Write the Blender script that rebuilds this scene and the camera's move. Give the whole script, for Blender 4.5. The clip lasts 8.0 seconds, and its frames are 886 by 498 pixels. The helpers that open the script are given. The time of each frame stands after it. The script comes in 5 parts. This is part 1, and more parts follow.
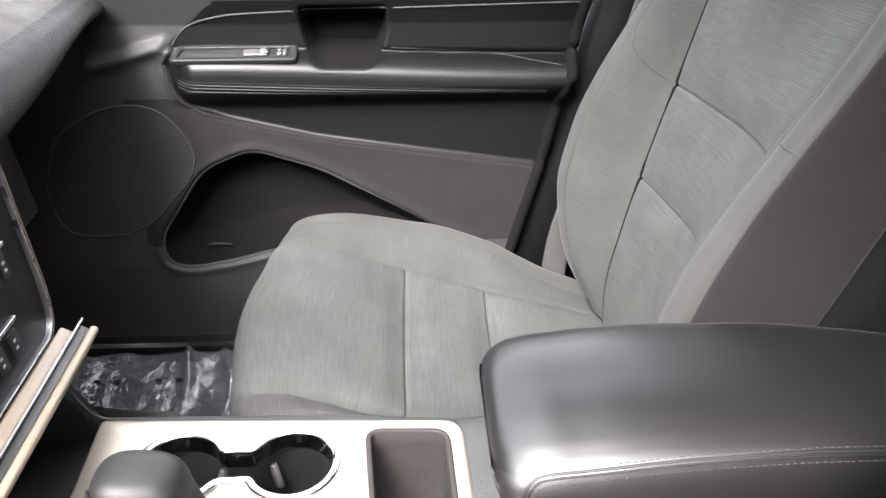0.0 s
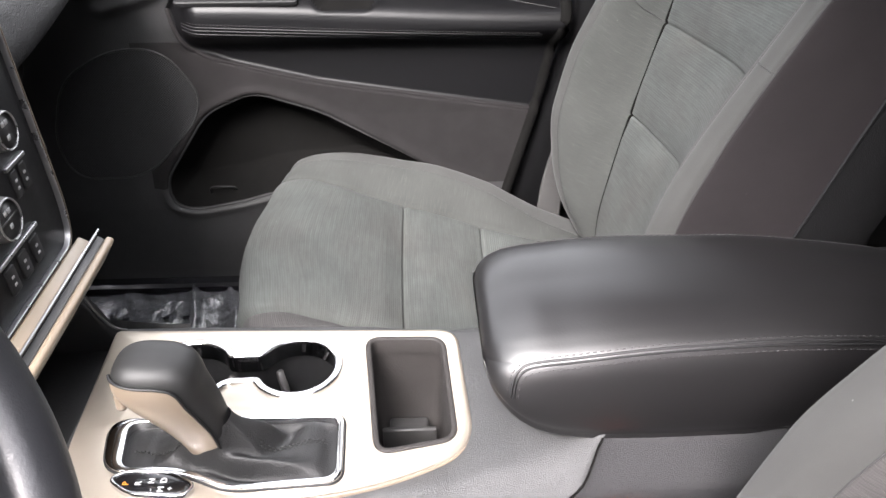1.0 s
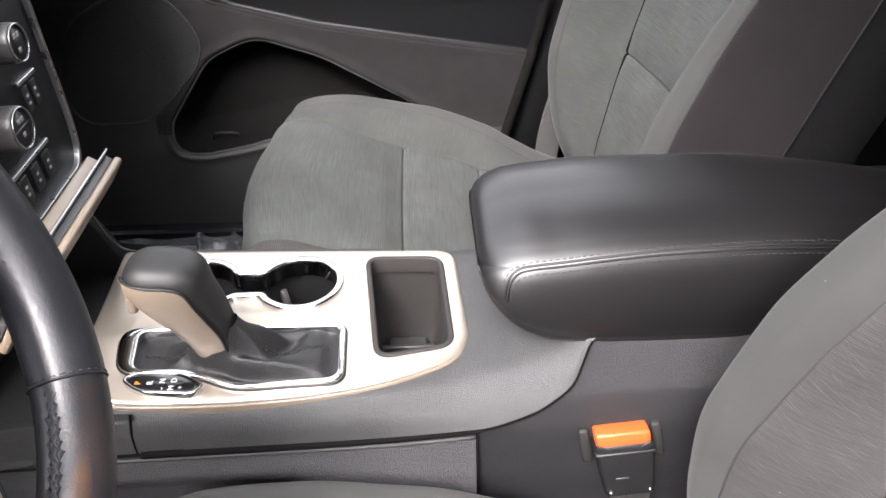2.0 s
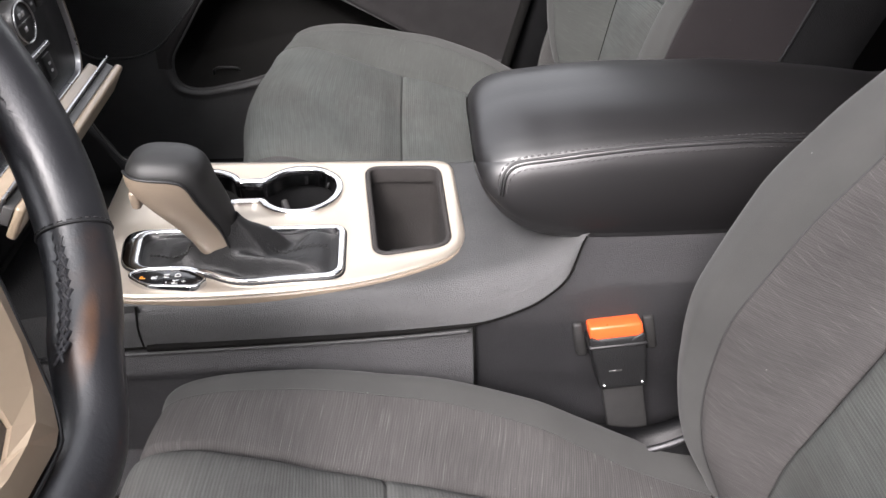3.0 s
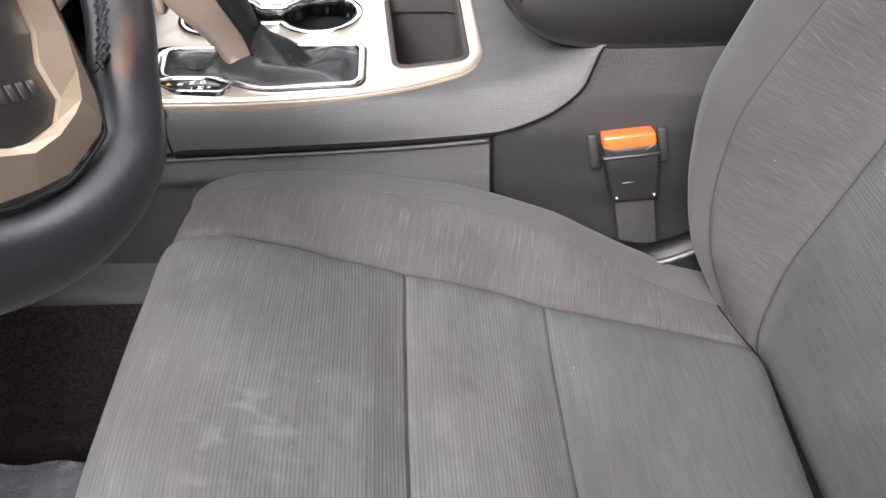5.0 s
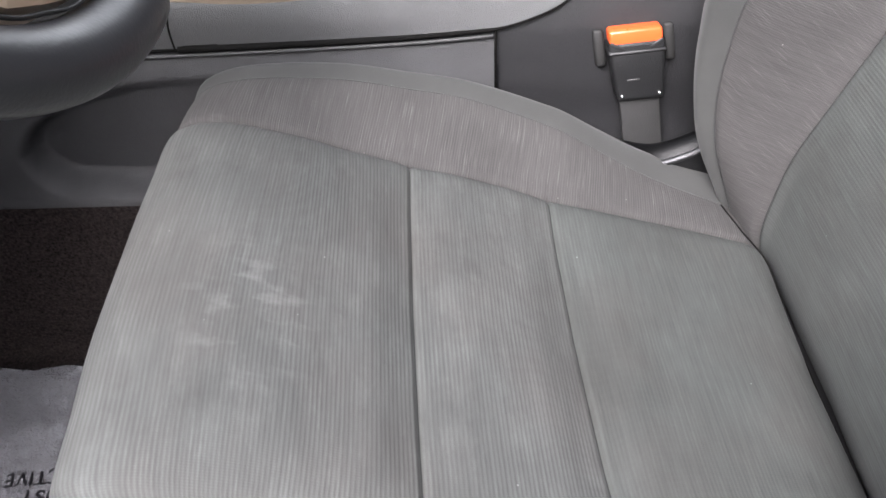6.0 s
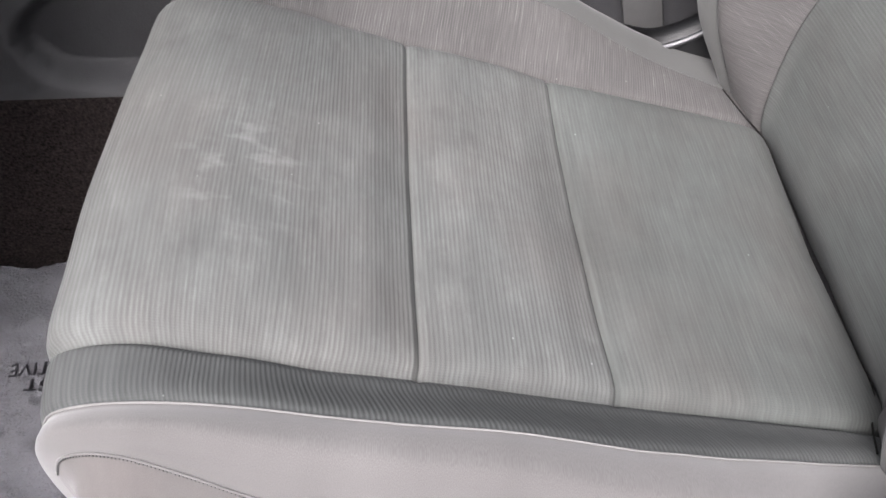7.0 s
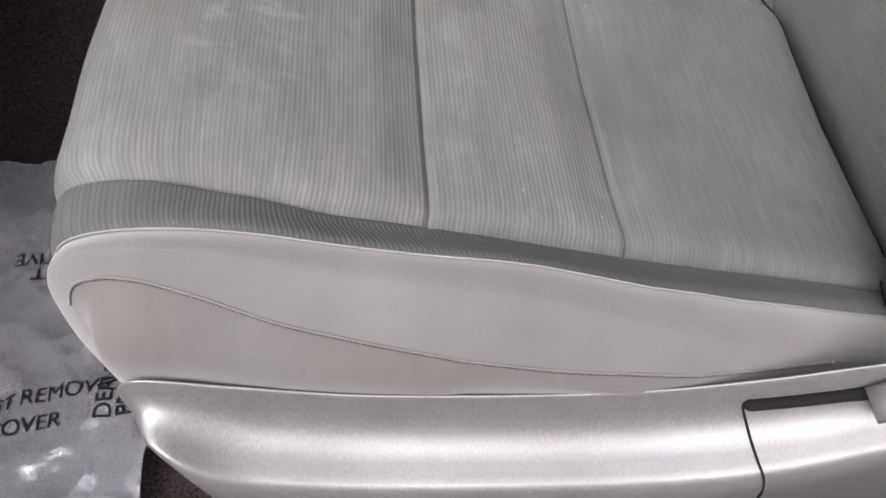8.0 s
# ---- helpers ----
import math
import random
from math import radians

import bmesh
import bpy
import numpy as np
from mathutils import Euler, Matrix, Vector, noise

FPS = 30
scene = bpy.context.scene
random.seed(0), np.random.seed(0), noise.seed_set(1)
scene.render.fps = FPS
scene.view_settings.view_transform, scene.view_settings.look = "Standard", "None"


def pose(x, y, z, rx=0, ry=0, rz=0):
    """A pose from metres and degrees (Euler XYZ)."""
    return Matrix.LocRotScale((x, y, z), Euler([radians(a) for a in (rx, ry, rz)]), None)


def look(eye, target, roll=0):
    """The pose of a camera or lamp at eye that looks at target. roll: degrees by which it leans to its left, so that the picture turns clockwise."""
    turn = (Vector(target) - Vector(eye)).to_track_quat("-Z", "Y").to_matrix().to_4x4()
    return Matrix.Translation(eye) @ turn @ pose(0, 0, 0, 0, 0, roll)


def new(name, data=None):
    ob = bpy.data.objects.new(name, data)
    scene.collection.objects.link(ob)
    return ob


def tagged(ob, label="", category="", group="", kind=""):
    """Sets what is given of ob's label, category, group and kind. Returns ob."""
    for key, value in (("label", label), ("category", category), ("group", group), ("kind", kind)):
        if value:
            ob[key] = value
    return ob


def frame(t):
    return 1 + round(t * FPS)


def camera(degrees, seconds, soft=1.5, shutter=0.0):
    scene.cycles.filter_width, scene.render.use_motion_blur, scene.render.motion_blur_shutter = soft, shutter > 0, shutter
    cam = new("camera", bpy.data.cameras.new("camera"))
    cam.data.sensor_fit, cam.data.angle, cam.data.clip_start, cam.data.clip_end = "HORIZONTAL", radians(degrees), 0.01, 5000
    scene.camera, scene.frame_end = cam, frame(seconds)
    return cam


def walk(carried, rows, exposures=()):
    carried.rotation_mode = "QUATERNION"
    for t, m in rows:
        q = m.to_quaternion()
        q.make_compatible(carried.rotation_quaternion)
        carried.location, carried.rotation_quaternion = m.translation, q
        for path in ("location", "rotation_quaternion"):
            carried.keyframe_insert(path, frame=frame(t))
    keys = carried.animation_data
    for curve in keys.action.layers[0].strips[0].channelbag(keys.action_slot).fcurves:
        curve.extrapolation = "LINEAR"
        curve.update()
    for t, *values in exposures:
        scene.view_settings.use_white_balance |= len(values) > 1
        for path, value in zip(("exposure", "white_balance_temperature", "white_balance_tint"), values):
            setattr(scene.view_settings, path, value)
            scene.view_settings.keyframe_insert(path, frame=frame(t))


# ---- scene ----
cam = camera(59.2, 8.0)
METRES, EYE, TILT, LEAN, TURN = 0.49, 0.95, -31.0, 0.0, -2.5
ROWS = [
    (0.0, 0.0, 0.0, 0.0, 0.0, 0.0, -0.0),
    (0.5, 0.0047, -0.0407, -0.0615, -0.07, -1.08, -0.04),
    (1.0, 0.0088, -0.0888, -0.1151, -0.01, -1.99, 0.06),
    (1.5, 0.013, -0.1236, -0.169, 0.07, -2.79, 0.12),
    (3.0, 0.0295, -0.1875, -0.352, 0.35, -6.36, 0.5),
    (3.5, 0.0313, -0.2046, -0.4128, 0.49, -7.25, 0.57),
    (4.0, 0.0327, -0.2224, -0.4638, 0.8, -8.21, 0.64),
    (4.5, 0.0309, -0.2442, -0.5139, 1.33, -10.01, 0.35),
    (6.0, 0.0232, -0.2948, -0.6871, 1.75, -14.43, 0.17),
    (6.5, 0.0361, -0.3055, -0.7499, 1.87, -16.31, 0.23),
    (7.0, 0.0342, -0.32, -0.8022, 1.91, -18.33, 0.48),
    (7.5, 0.0252, -0.3365, -0.8594, 1.95, -20.14, 0.61),
    (8.0, 0.0222, -0.3544, -0.9183, 1.88, -22.22, 0.59),
]
walk(cam, [(t, pose(0, 0, EYE, TILT, LEAN, TURN) @ pose(METRES * x, METRES * y, METRES * z, 90 + pitch, roll, yaw)) for t, x, y, z, yaw, pitch, roll in ROWS],
     exposures=[(0.0, 3.75, 6500, 17), (0.5, 3.47, 6500, 17), (1.5, 3.30, 6500, 18), (3.0, 2.71, 6500, 18), (4.5, 2.93, 6500, 17), (6.0, 3.05, 6300, 17), (7.0, 3.19, 6400, 17), (8.0, 2.87, 6450, 17)])

# ---- world and light ----
world = bpy.data.worlds.new("sky")
scene.world = world
world.use_nodes = True
wn = world.node_tree.nodes
sky = wn.new("ShaderNodeTexSky")
sky.sky_type, sky.sun_disc = "NISHITA", False
sky.sun_elevation, sky.sun_rotation = radians(46), radians(204)
sky.dust_density, sky.ozone_density = 4.0, 2.0
pale = wn.new("ShaderNodeHueSaturation")
pale.inputs["Saturation"].default_value = 0.12
world.node_tree.links.new(sky.outputs[0], pale.inputs["Color"])
world.node_tree.links.new(pale.outputs[0], wn["Background"].inputs[0])
wn["Background"].inputs[1].default_value = 0.15
sun = new("sun", bpy.data.lights.new("sun", "SUN"))
sun.data.energy, sun.data.angle, sun.data.color = 1.0, radians(28), (1.0, 0.96, 0.9)
sun.matrix_world = look((-2.9, -6.5, 7.4), (0, 0, 0))


# ---- materials ----
def shader(name, base, rough=0.5, metal=0.0, coat=0.0, spec=0.5):
    m = bpy.data.materials.new(name)
    m.use_nodes = True
    b = m.node_tree.nodes["Principled BSDF"]
    b.inputs["Base Color"].default_value = (*base, 1)
    b.inputs["Roughness"].default_value = rough
    b.inputs["Metallic"].default_value = metal
    b.inputs["Coat Weight"].default_value = coat
    b.inputs["Coat Roughness"].default_value = 0.24
    b.inputs["Specular IOR Level"].default_value = spec
    return m, m.node_tree, b


def noise_node(nt, coord, scale, detail=4.0, stretch=(1, 1, 1), rough=0.55):
    mp = nt.nodes.new("ShaderNodeMapping")
    mp.inputs["Scale"].default_value = stretch
    nt.links.new(coord, mp.inputs[0])
    n = nt.nodes.new("ShaderNodeTexNoise")
    n.inputs["Scale"].default_value, n.inputs["Detail"].default_value = scale, detail
    n.inputs["Roughness"].default_value = rough
    nt.links.new(mp.outputs[0], n.inputs["Vector"])
    return n.outputs["Fac"]


def remap(nt, value, a, b, c, d):
    r = nt.nodes.new("ShaderNodeMapRange")
    r.inputs[1].default_value, r.inputs[2].default_value = a, b
    r.inputs[3].default_value, r.inputs[4].default_value = c, d
    nt.links.new(value, r.inputs[0])
    return r.outputs[0]


def maths(nt, op, a, b):
    m = nt.nodes.new("ShaderNodeMath")
    m.operation = op
    for i, v in enumerate((a, b)):
        if isinstance(v, (int, float)):
            m.inputs[i].default_value = v
        else:
            nt.links.new(v, m.inputs[i])
    return m.outputs[0]


def tint(nt, base, value):
    """base colour times a varying value."""
    m = nt.nodes.new("ShaderNodeVectorMath")
    m.operation = "SCALE"
    m.inputs[0].default_value = base
    nt.links.new(value, m.inputs["Scale"])
    return m.outputs[0]


def bump(nt, b, height, strength, dist):
    n = nt.nodes.new("ShaderNodeBump")
    n.inputs["Strength"].default_value, n.inputs["Distance"].default_value = strength, dist
    nt.links.new(height, n.inputs["Height"])
    nt.links.new(n.outputs[0], b.inputs["Normal"])


def wave(nt, coord, axis, period, distort=0.0):
    w = nt.nodes.new("ShaderNodeTexWave")
    w.bands_direction = axis
    w.inputs["Scale"].default_value = math.pi / 10 / period
    w.inputs["Distortion"].default_value = distort
    w.inputs["Detail"].default_value = 1.0
    w.inputs["Detail Scale"].default_value = 4.0
    nt.links.new(coord, w.inputs["Vector"])
    return w.outputs["Fac"]


def coords(nt, kind="Object"):
    return nt.nodes.new("ShaderNodeTexCoord").outputs[kind]


def cloth(name, base, ribs=0.0, cross=0.0, slub=0.0, fuzz=0.02, smears=0.0, turn=0.0, chalk=None, relief=1.0):
    """Woven seat cloth on metre UVs: u across the seat, v along it. chalk: (u, v, width, length) of a rubbed, chalky place."""
    m, nt, b = shader(name, base, 0.95, spec=0.12)
    uv = coords(nt, "UV")
    b.inputs["Sheen Weight"].default_value = fuzz
    b.inputs["Sheen Roughness"].default_value = 0.5
    soft = remap(nt, noise_node(nt, uv, 9, 4), 0.3, 0.7, 0.86, 1.14)
    grain = remap(nt, noise_node(nt, uv, 2200, 1), 0.25, 0.75, 0.84, 1.16)
    val = maths(nt, "MULTIPLY", soft, grain)
    h = maths(nt, "MULTIPLY", noise_node(nt, uv, 2400, 1), 0.25)
    if ribs:
        r = wave(nt, uv, "Y", ribs, 0.25)
        uneven = remap(nt, noise_node(nt, uv, 1.0, 2, (22, 0.9 / ribs, 1)), 0.32, 0.68, 0.90, 1.10)
        deep = remap(nt, noise_node(nt, uv, 14, 3), 0.3, 0.7, 0.15, 1.0)
        line = maths(nt, "ADD", maths(nt, "MULTIPLY", maths(nt, "SUBTRACT", r, 0.5), maths(nt, "MULTIPLY", deep, 0.46 * relief)), 1.0)
        val = maths(nt, "MULTIPLY", maths(nt, "MULTIPLY", val, uneven), line)
        h = maths(nt, "ADD", h, maths(nt, "MULTIPLY", r, 0.8 * relief))
    if cross:
        r2 = wave(nt, uv, "X", cross, 0.5)
        val = maths(nt, "MULTIPLY", val, remap(nt, r2, 0, 1, 0.96, 1.04))
    if slub:
        skew = nt.nodes.new("ShaderNodeMapping")
        skew.inputs["Rotation"].default_value = (0, 0, radians(turn))
        nt.links.new(uv, skew.inputs[0])
        line = noise_node(nt, skew.outputs[0], 1.0, 0, (30, 1500 if turn else 1300, 1))
        val = maths(nt, "MULTIPLY", val, remap(nt, line, 0.66, 0.76, 1.0, 1.0 + slub))
        faint = noise_node(nt, skew.outputs[0], 1.0, 2, (60, 700, 1))
        val = maths(nt, "MULTIPLY", val, remap(nt, faint, 0.3, 0.7, 0.94, 1.06))
    if smears:
        patch = noise_node(nt, uv, 22, 6, (1.0, 2.2, 1), 0.72)
        val = maths(nt, "MULTIPLY", val, remap(nt, patch, 0.50, 0.80, 1.0, 1.0 + smears))
        dark = noise_node(nt, uv, 11, 4, (1.3, 1.0, 1), 0.6)
        val = maths(nt, "MULTIPLY", val, remap(nt, dark, 0.56, 0.75, 1.0, 1.0 - 0.8 * smears))
    v = nt.nodes.new("ShaderNodeTexVoronoi")
    v.inputs["Scale"].default_value = 38
    nt.links.new(uv, v.inputs["Vector"])
    lint = remap(nt, v.outputs["Distance"], 0.016, 0.03, 2.6, 1.0)
    val = maths(nt, "MULTIPLY", val, lint)
    coloured = tint(nt, base, val)
    if smears:
        soil = nt.nodes.new("ShaderNodeMix")
        soil.data_type, soil.blend_type = "RGBA", "MULTIPLY"
        soil.inputs[7].default_value = (0.97, 0.915, 0.905, 1)
        nt.links.new(remap(nt, noise_node(nt, uv, 5.0, 5, (1.0, 1.2, 1), 0.6), 0.42, 0.66, 0.0, 1.0), soil.inputs[0])
        nt.links.new(coloured, soil.inputs[6])
        coloured = soil.outputs[2]
    if chalk:
        off = nt.nodes.new("ShaderNodeMapping")
        off.vector_type = "TEXTURE"
        off.inputs["Location"].default_value = (chalk[0], chalk[1], 0)
        off.inputs["Scale"].default_value = (chalk[2], chalk[3], 1)
        nt.links.new(uv, off.inputs[0])
        far = nt.nodes.new("ShaderNodeVectorMath")
        far.operation = "LENGTH"
        nt.links.new(off.outputs[0], far.inputs[0])
        where = remap(nt, far.outputs["Value"], 0.45, 1.1, 1.0, 0.0)
        rub = noise_node(nt, uv, 1.0, 3, (62, 26, 1), 0.55)
        pale = nt.nodes.new("ShaderNodeMix")
        pale.data_type, pale.blend_type = "RGBA", "MIX"
        pale.inputs[7].default_value = (0.125, 0.124, 0.122, 1)
        nt.links.new(maths(nt, "MULTIPLY", where, remap(nt, rub, 0.52, 0.76, 0.0, 0.5)), pale.inputs[0])
        nt.links.new(coloured, pale.inputs[6])
        coloured = pale.outputs[2]
    nt.links.new(coloured, b.inputs["Base Color"])
    bump(nt, b, h, 0.3, 0.0009)
    return m


def grained(name, base, rough, size=700, depth=0.0004, coat=0.0, spots=0.12, spec=0.5):
    """Moulded plastic or leather with a pebbled skin and faint smears."""
    m, nt, b = shader(name, base, rough, coat=coat, spec=spec)
    co = coords(nt)
    v = nt.nodes.new("ShaderNodeTexVoronoi")
    v.inputs["Scale"].default_value = size
    nt.links.new(co, v.inputs["Vector"])
    smear = noise_node(nt, co, 14, 5)
    if base[1] > 0.016:
        nt.links.new(tint(nt, base, remap(nt, smear, 0.3, 0.7, 1 - spots, 1 + spots)), b.inputs["Base Color"])
    nt.links.new(remap(nt, noise_node(nt, co, 30, 4), 0.3, 0.7, rough - 0.06, rough + 0.08), b.inputs["Roughness"])
    h = maths(nt, "ADD", v.outputs["Distance"], maths(nt, "MULTIPLY", noise_node(nt, co, 260, 3), 0.7))
    bump(nt, b, h, 0.5, depth)
    return m


def hide(name, base, rough, spec, coat):
    """Smooth finished leather with a fine low grain."""
    m, nt, b = shader(name, base, rough, spec=spec, coat=coat)
    co = coords(nt)
    bump(nt, b, noise_node(nt, co, 480, 2), 0.25, 0.0003)
    return m


def plain(name, base, rough, metal=0.0, coat=0.0, wear=0.06):
    m, nt, b = shader(name, base, rough, metal, coat)
    co = coords(nt)
    if base[1] > 0.016:
        nt.links.new(tint(nt, base, remap(nt, noise_node(nt, co, 25, 5), 0.3, 0.7, 1 - wear, 1 + wear)), b.inputs["Base Color"])
    nt.links.new(remap(nt, noise_node(nt, co, 60, 4), 0.3, 0.7, max(0.02, rough - wear), rough + wear), b.inputs["Roughness"])
    return m


RIB = cloth("ribbed_cloth", (0.0520, 0.0560, 0.0530), ribs=0.0031, cross=0.0016, smears=0.1, relief=0.6)
RIB_WORN = cloth("soiled_ribbed_cloth", (0.0535, 0.0556, 0.0533), ribs=0.0031, cross=0.0016, smears=0.3, relief=0.8, chalk=(-0.035, 0.362, 0.07, 0.055))
RIB_REAR = cloth("flattened_ribbed_cloth", (0.0440, 0.0470, 0.0446), ribs=0.0031, cross=0.0016, smears=0.16, relief=0.45)
SLUB = cloth("slub_cloth", (0.0455, 0.0438, 0.0428), cross=0.0018, ribs=0.0024, slub=0.6, relief=0.9)
SLUB_BACK = cloth("slub_cloth_bias", (0.0450, 0.0430, 0.0422), cross=0.0016, ribs=0.0018, slub=0.34, turn=-18, relief=0.5)
SLUB_PASSENGER = cloth("slub_cloth_pale", (0.0418, 0.0436, 0.0412), cross=0.0018, slub=0.3)
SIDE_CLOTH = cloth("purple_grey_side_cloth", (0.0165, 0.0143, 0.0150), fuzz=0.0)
EDGE = cloth("edge_cloth", (0.0415, 0.0420, 0.0405), fuzz=0.08)
BAND = cloth("darker_ribbed_band", (0.036, 0.0378, 0.037), ribs=0.0031, cross=0.0016)
FELT = cloth("smooth_cloth", (0.058, 0.0558, 0.0545), fuzz=0.2)
FELT_LOWER = cloth("smooth_cloth_soiled", (0.0515, 0.0492, 0.0476), fuzz=0.16, smears=0.2)
STITCH = plain("grey_stitching", (0.036, 0.034, 0.035), 0.8)
PALE_SEAM = plain("pale_seam", (0.085, 0.083, 0.081), 0.95)
DARK_THREAD = plain("dark_thread", (0.02, 0.02, 0.02), 0.8)
DASH_TOP = grained("dash_top_skin", (0.020, 0.0175, 0.0145), 0.45, 500, 0.0003, spec=0.22)
LEATHER = hide("black_leather", (0.0050, 0.0047, 0.0050), 0.39, 0.82, 0.0)
KNOB_SKIN = hide("knob_leather", (0.010, 0.010, 0.010), 0.52, 0.5, 0.0)


def worn_leather():
    """Black leather, rubbed to brown in patches."""
    m, nt, b = shader("worn_leather", (0.0155, 0.016, 0.0185), 0.46, spec=0.8)
    co = coords(nt)
    rub = remap(nt, noise_node(nt, co, 17, 5, (1, 1, 1), 0.65), 0.54, 0.70, 0.0, 0.7)
    mix = nt.nodes.new("ShaderNodeMix")
    mix.data_type = "RGBA"
    mix.inputs[6].default_value, mix.inputs[7].default_value = (0.0155, 0.016, 0.0185, 1), (0.088, 0.043, 0.022, 1)
    spot = nt.nodes.new("ShaderNodeMapping")
    spot.vector_type = "TEXTURE"
    spot.inputs["Location"].default_value, spot.inputs["Rotation"].default_value, spot.inputs["Scale"].default_value = (0.0142, 0.0450, -0.1495), (radians(21), 0, 0), (0.011, 0.034, 0.0050)
    nt.links.new(co, spot.inputs[0])
    far = nt.nodes.new("ShaderNodeVectorMath")
    far.operation = "LENGTH"
    nt.links.new(spot.outputs[0], far.inputs[0])
    worn = maths(nt, "MULTIPLY", remap(nt, far.outputs["Value"], 0.5, 1.15, 1.0, 0.0), remap(nt, noise_node(nt, co, 60, 3), 0.3, 0.6, 0.5, 1.0))
    nt.links.new(maths(nt, "MAXIMUM", maths(nt, "MULTIPLY", rub, 0.35), worn), mix.inputs[0])
    nt.links.new(mix.outputs[2], b.inputs["Base Color"])
    nt.links.new(remap(nt, noise_node(nt, co, 26, 4), 0.3, 0.7, 0.30, 0.44), b.inputs["Roughness"])
    bump(nt, b, noise_node(nt, co, 420, 3), 0.4, 0.0005)
    return m


WHEEL_SKIN = worn_leather()
LACE = grained("laced_leather", (0.017, 0.017, 0.020), 0.5, 900, 0.0003)
SPOKE = plain("champagne_spoke", (0.46, 0.365, 0.265), 0.36, metal=0.55, coat=0.2, wear=0.04)
TRIM = grained("dark_plastic", (0.0330, 0.0335, 0.0340), 0.47, 1250, 0.0011, spec=0.65)
# the console plastic again, darkened for the shade on its lower side
SHADED_LOWER_TRIM = grained("shaded_lower_console_plastic", (0.0230, 0.0230, 0.0243), 0.52, 1250, 0.0011, spec=0.4)
PILLAR_SKIN = grained("pillar_plastic", (0.0022, 0.0022, 0.0024), 0.40, 800, 0.0003, spec=0.16)
SOFT = grained("soft_black_plastic", (0.0078, 0.0079, 0.0083), 0.48, 800, 0.0004, spec=0.3)
DOOR = grained("door_plastic", (0.0200, 0.0200, 0.0205), 0.55, 600, 0.0006, spec=0.3)
DOOR_PAD = hide("door_pad_leather", (0.0032, 0.0032, 0.0036), 0.40, 0.24, 0.0)
DASH_SKIN = grained("dash_skin", (0.0150, 0.0150, 0.0152), 0.55, 420, 0.0016, spec=0.22)
BOOT = grained("soft_boot_leather", (0.0115, 0.0115, 0.0118), 0.55, 700, 0.0004, spec=0.5)
FLOCK = grained("suede_trim", (0.0092, 0.0082, 0.0084), 0.85, 1200, 0.0003, spec=0.2)
# near black for seals and joints, and for shade painted into recesses
SEAL_AND_SHADE_BLACK = grained("black_seal_and_recess_shade", (0.0040, 0.0038, 0.0036), 0.9, 900, 0.0003, spec=0.08)
STRAP = grained("strap_sleeve", (0.0062, 0.0060, 0.0058), 0.7, 900, 0.0003)
BLACK = plain("black_plastic", (0.0085, 0.0085, 0.009), 0.5)
SPOKE_DARK = plain("dark_spoke_insert", (0.030, 0.025, 0.024), 0.45)
GLOSS = plain("gloss_black", (0.006, 0.006, 0.007), 0.12, coat=0.5)
FACE_BLACK = grained("satin_black_face", (0.0050, 0.0050, 0.0054), 0.42, 900, 0.0002, spec=0.2)
PANEL = plain("champagne_panel", (0.53, 0.47, 0.395), 0.33, metal=0.7, wear=0.04)
TAN = plain("champagne_trim", (0.20, 0.158, 0.118), 0.40, metal=0.1, coat=0.35, wear=0.05)
CREAM = plain("cream_metallic", (0.235, 0.185, 0.132), 0.36, metal=0.1, coat=0.3, wear=0.04)
CHROME = plain("chrome", (0.75, 0.75, 0.76), 0.09, metal=1.0, wear=0.03)
METAL = plain("dull_metal", (0.085, 0.085, 0.088), 0.58, metal=1.0)
METAL_SATIN = plain("satin_strip", (0.42, 0.42, 0.43), 0.3, metal=1.0)
RUBBER = grained("dusty_rubber", (0.0170, 0.0146, 0.0136), 0.75, 500, 0.0004, spots=0.4)
# console plastic darkened in colour for the shade beside the seat
SHADED_REAR_TRIM = grained("shaded_rear_console_plastic", (0.0148, 0.0147, 0.0158), 0.5, 1400, 0.0009, spec=0.25)
SHIELD = grained("satin_grey_plastic", (0.045, 0.044, 0.0435), 0.36, 1600, 0.00012)


def brushed_plastic():
    """Satin grey plastic with a fine streaky grain across the panel."""
    m, nt, b = shader("streaked_grey_plastic", (0.046, 0.045, 0.0445), 0.4, spec=0.6)
    co = coords(nt)
    streak = noise_node(nt, co, 1.0, 3, (1500, 380, 380), 0.6)
    dust = noise_node(nt, co, 40, 5, (1, 1, 1), 0.7)
    value = maths(nt, "MULTIPLY", remap(nt, streak, 0.3, 0.7, 0.68, 1.32), remap(nt, dust, 0.3, 0.7, 0.9, 1.1))
    nt.links.new(tint(nt, (0.046, 0.045, 0.0445), value), b.inputs["Base Color"])
    nt.links.new(remap(nt, streak, 0.3, 0.7, 0.33, 0.47), b.inputs["Roughness"])
    bump(nt, b, streak, 0.25, 0.0004)
    return m


SHIELD_SKIN = brushed_plastic()
ORANGE = plain("orange_plastic", (0.66, 0.085, 0.020), 0.32)
WHITE = plain("white_print", (0.75, 0.75, 0.75), 0.5)
PRINT = plain("grey_print", (0.30, 0.30, 0.30), 0.5)
AMBER = plain("amber_print", (0.8, 0.3, 0.03), 0.5)
INK = shader("black_ink", (0.006, 0.006, 0.007), 0.9, spec=0.03)[0]
LINER = plain("headliner_cloth", (0.022, 0.0215, 0.021), 0.95)
GREY_WALL = grained("grey_wall", (0.07, 0.07, 0.072), 0.85, 60, 0.002)
PAINT = plain("dark_car_paint", (0.03, 0.03, 0.035), 0.25, coat=1.0)
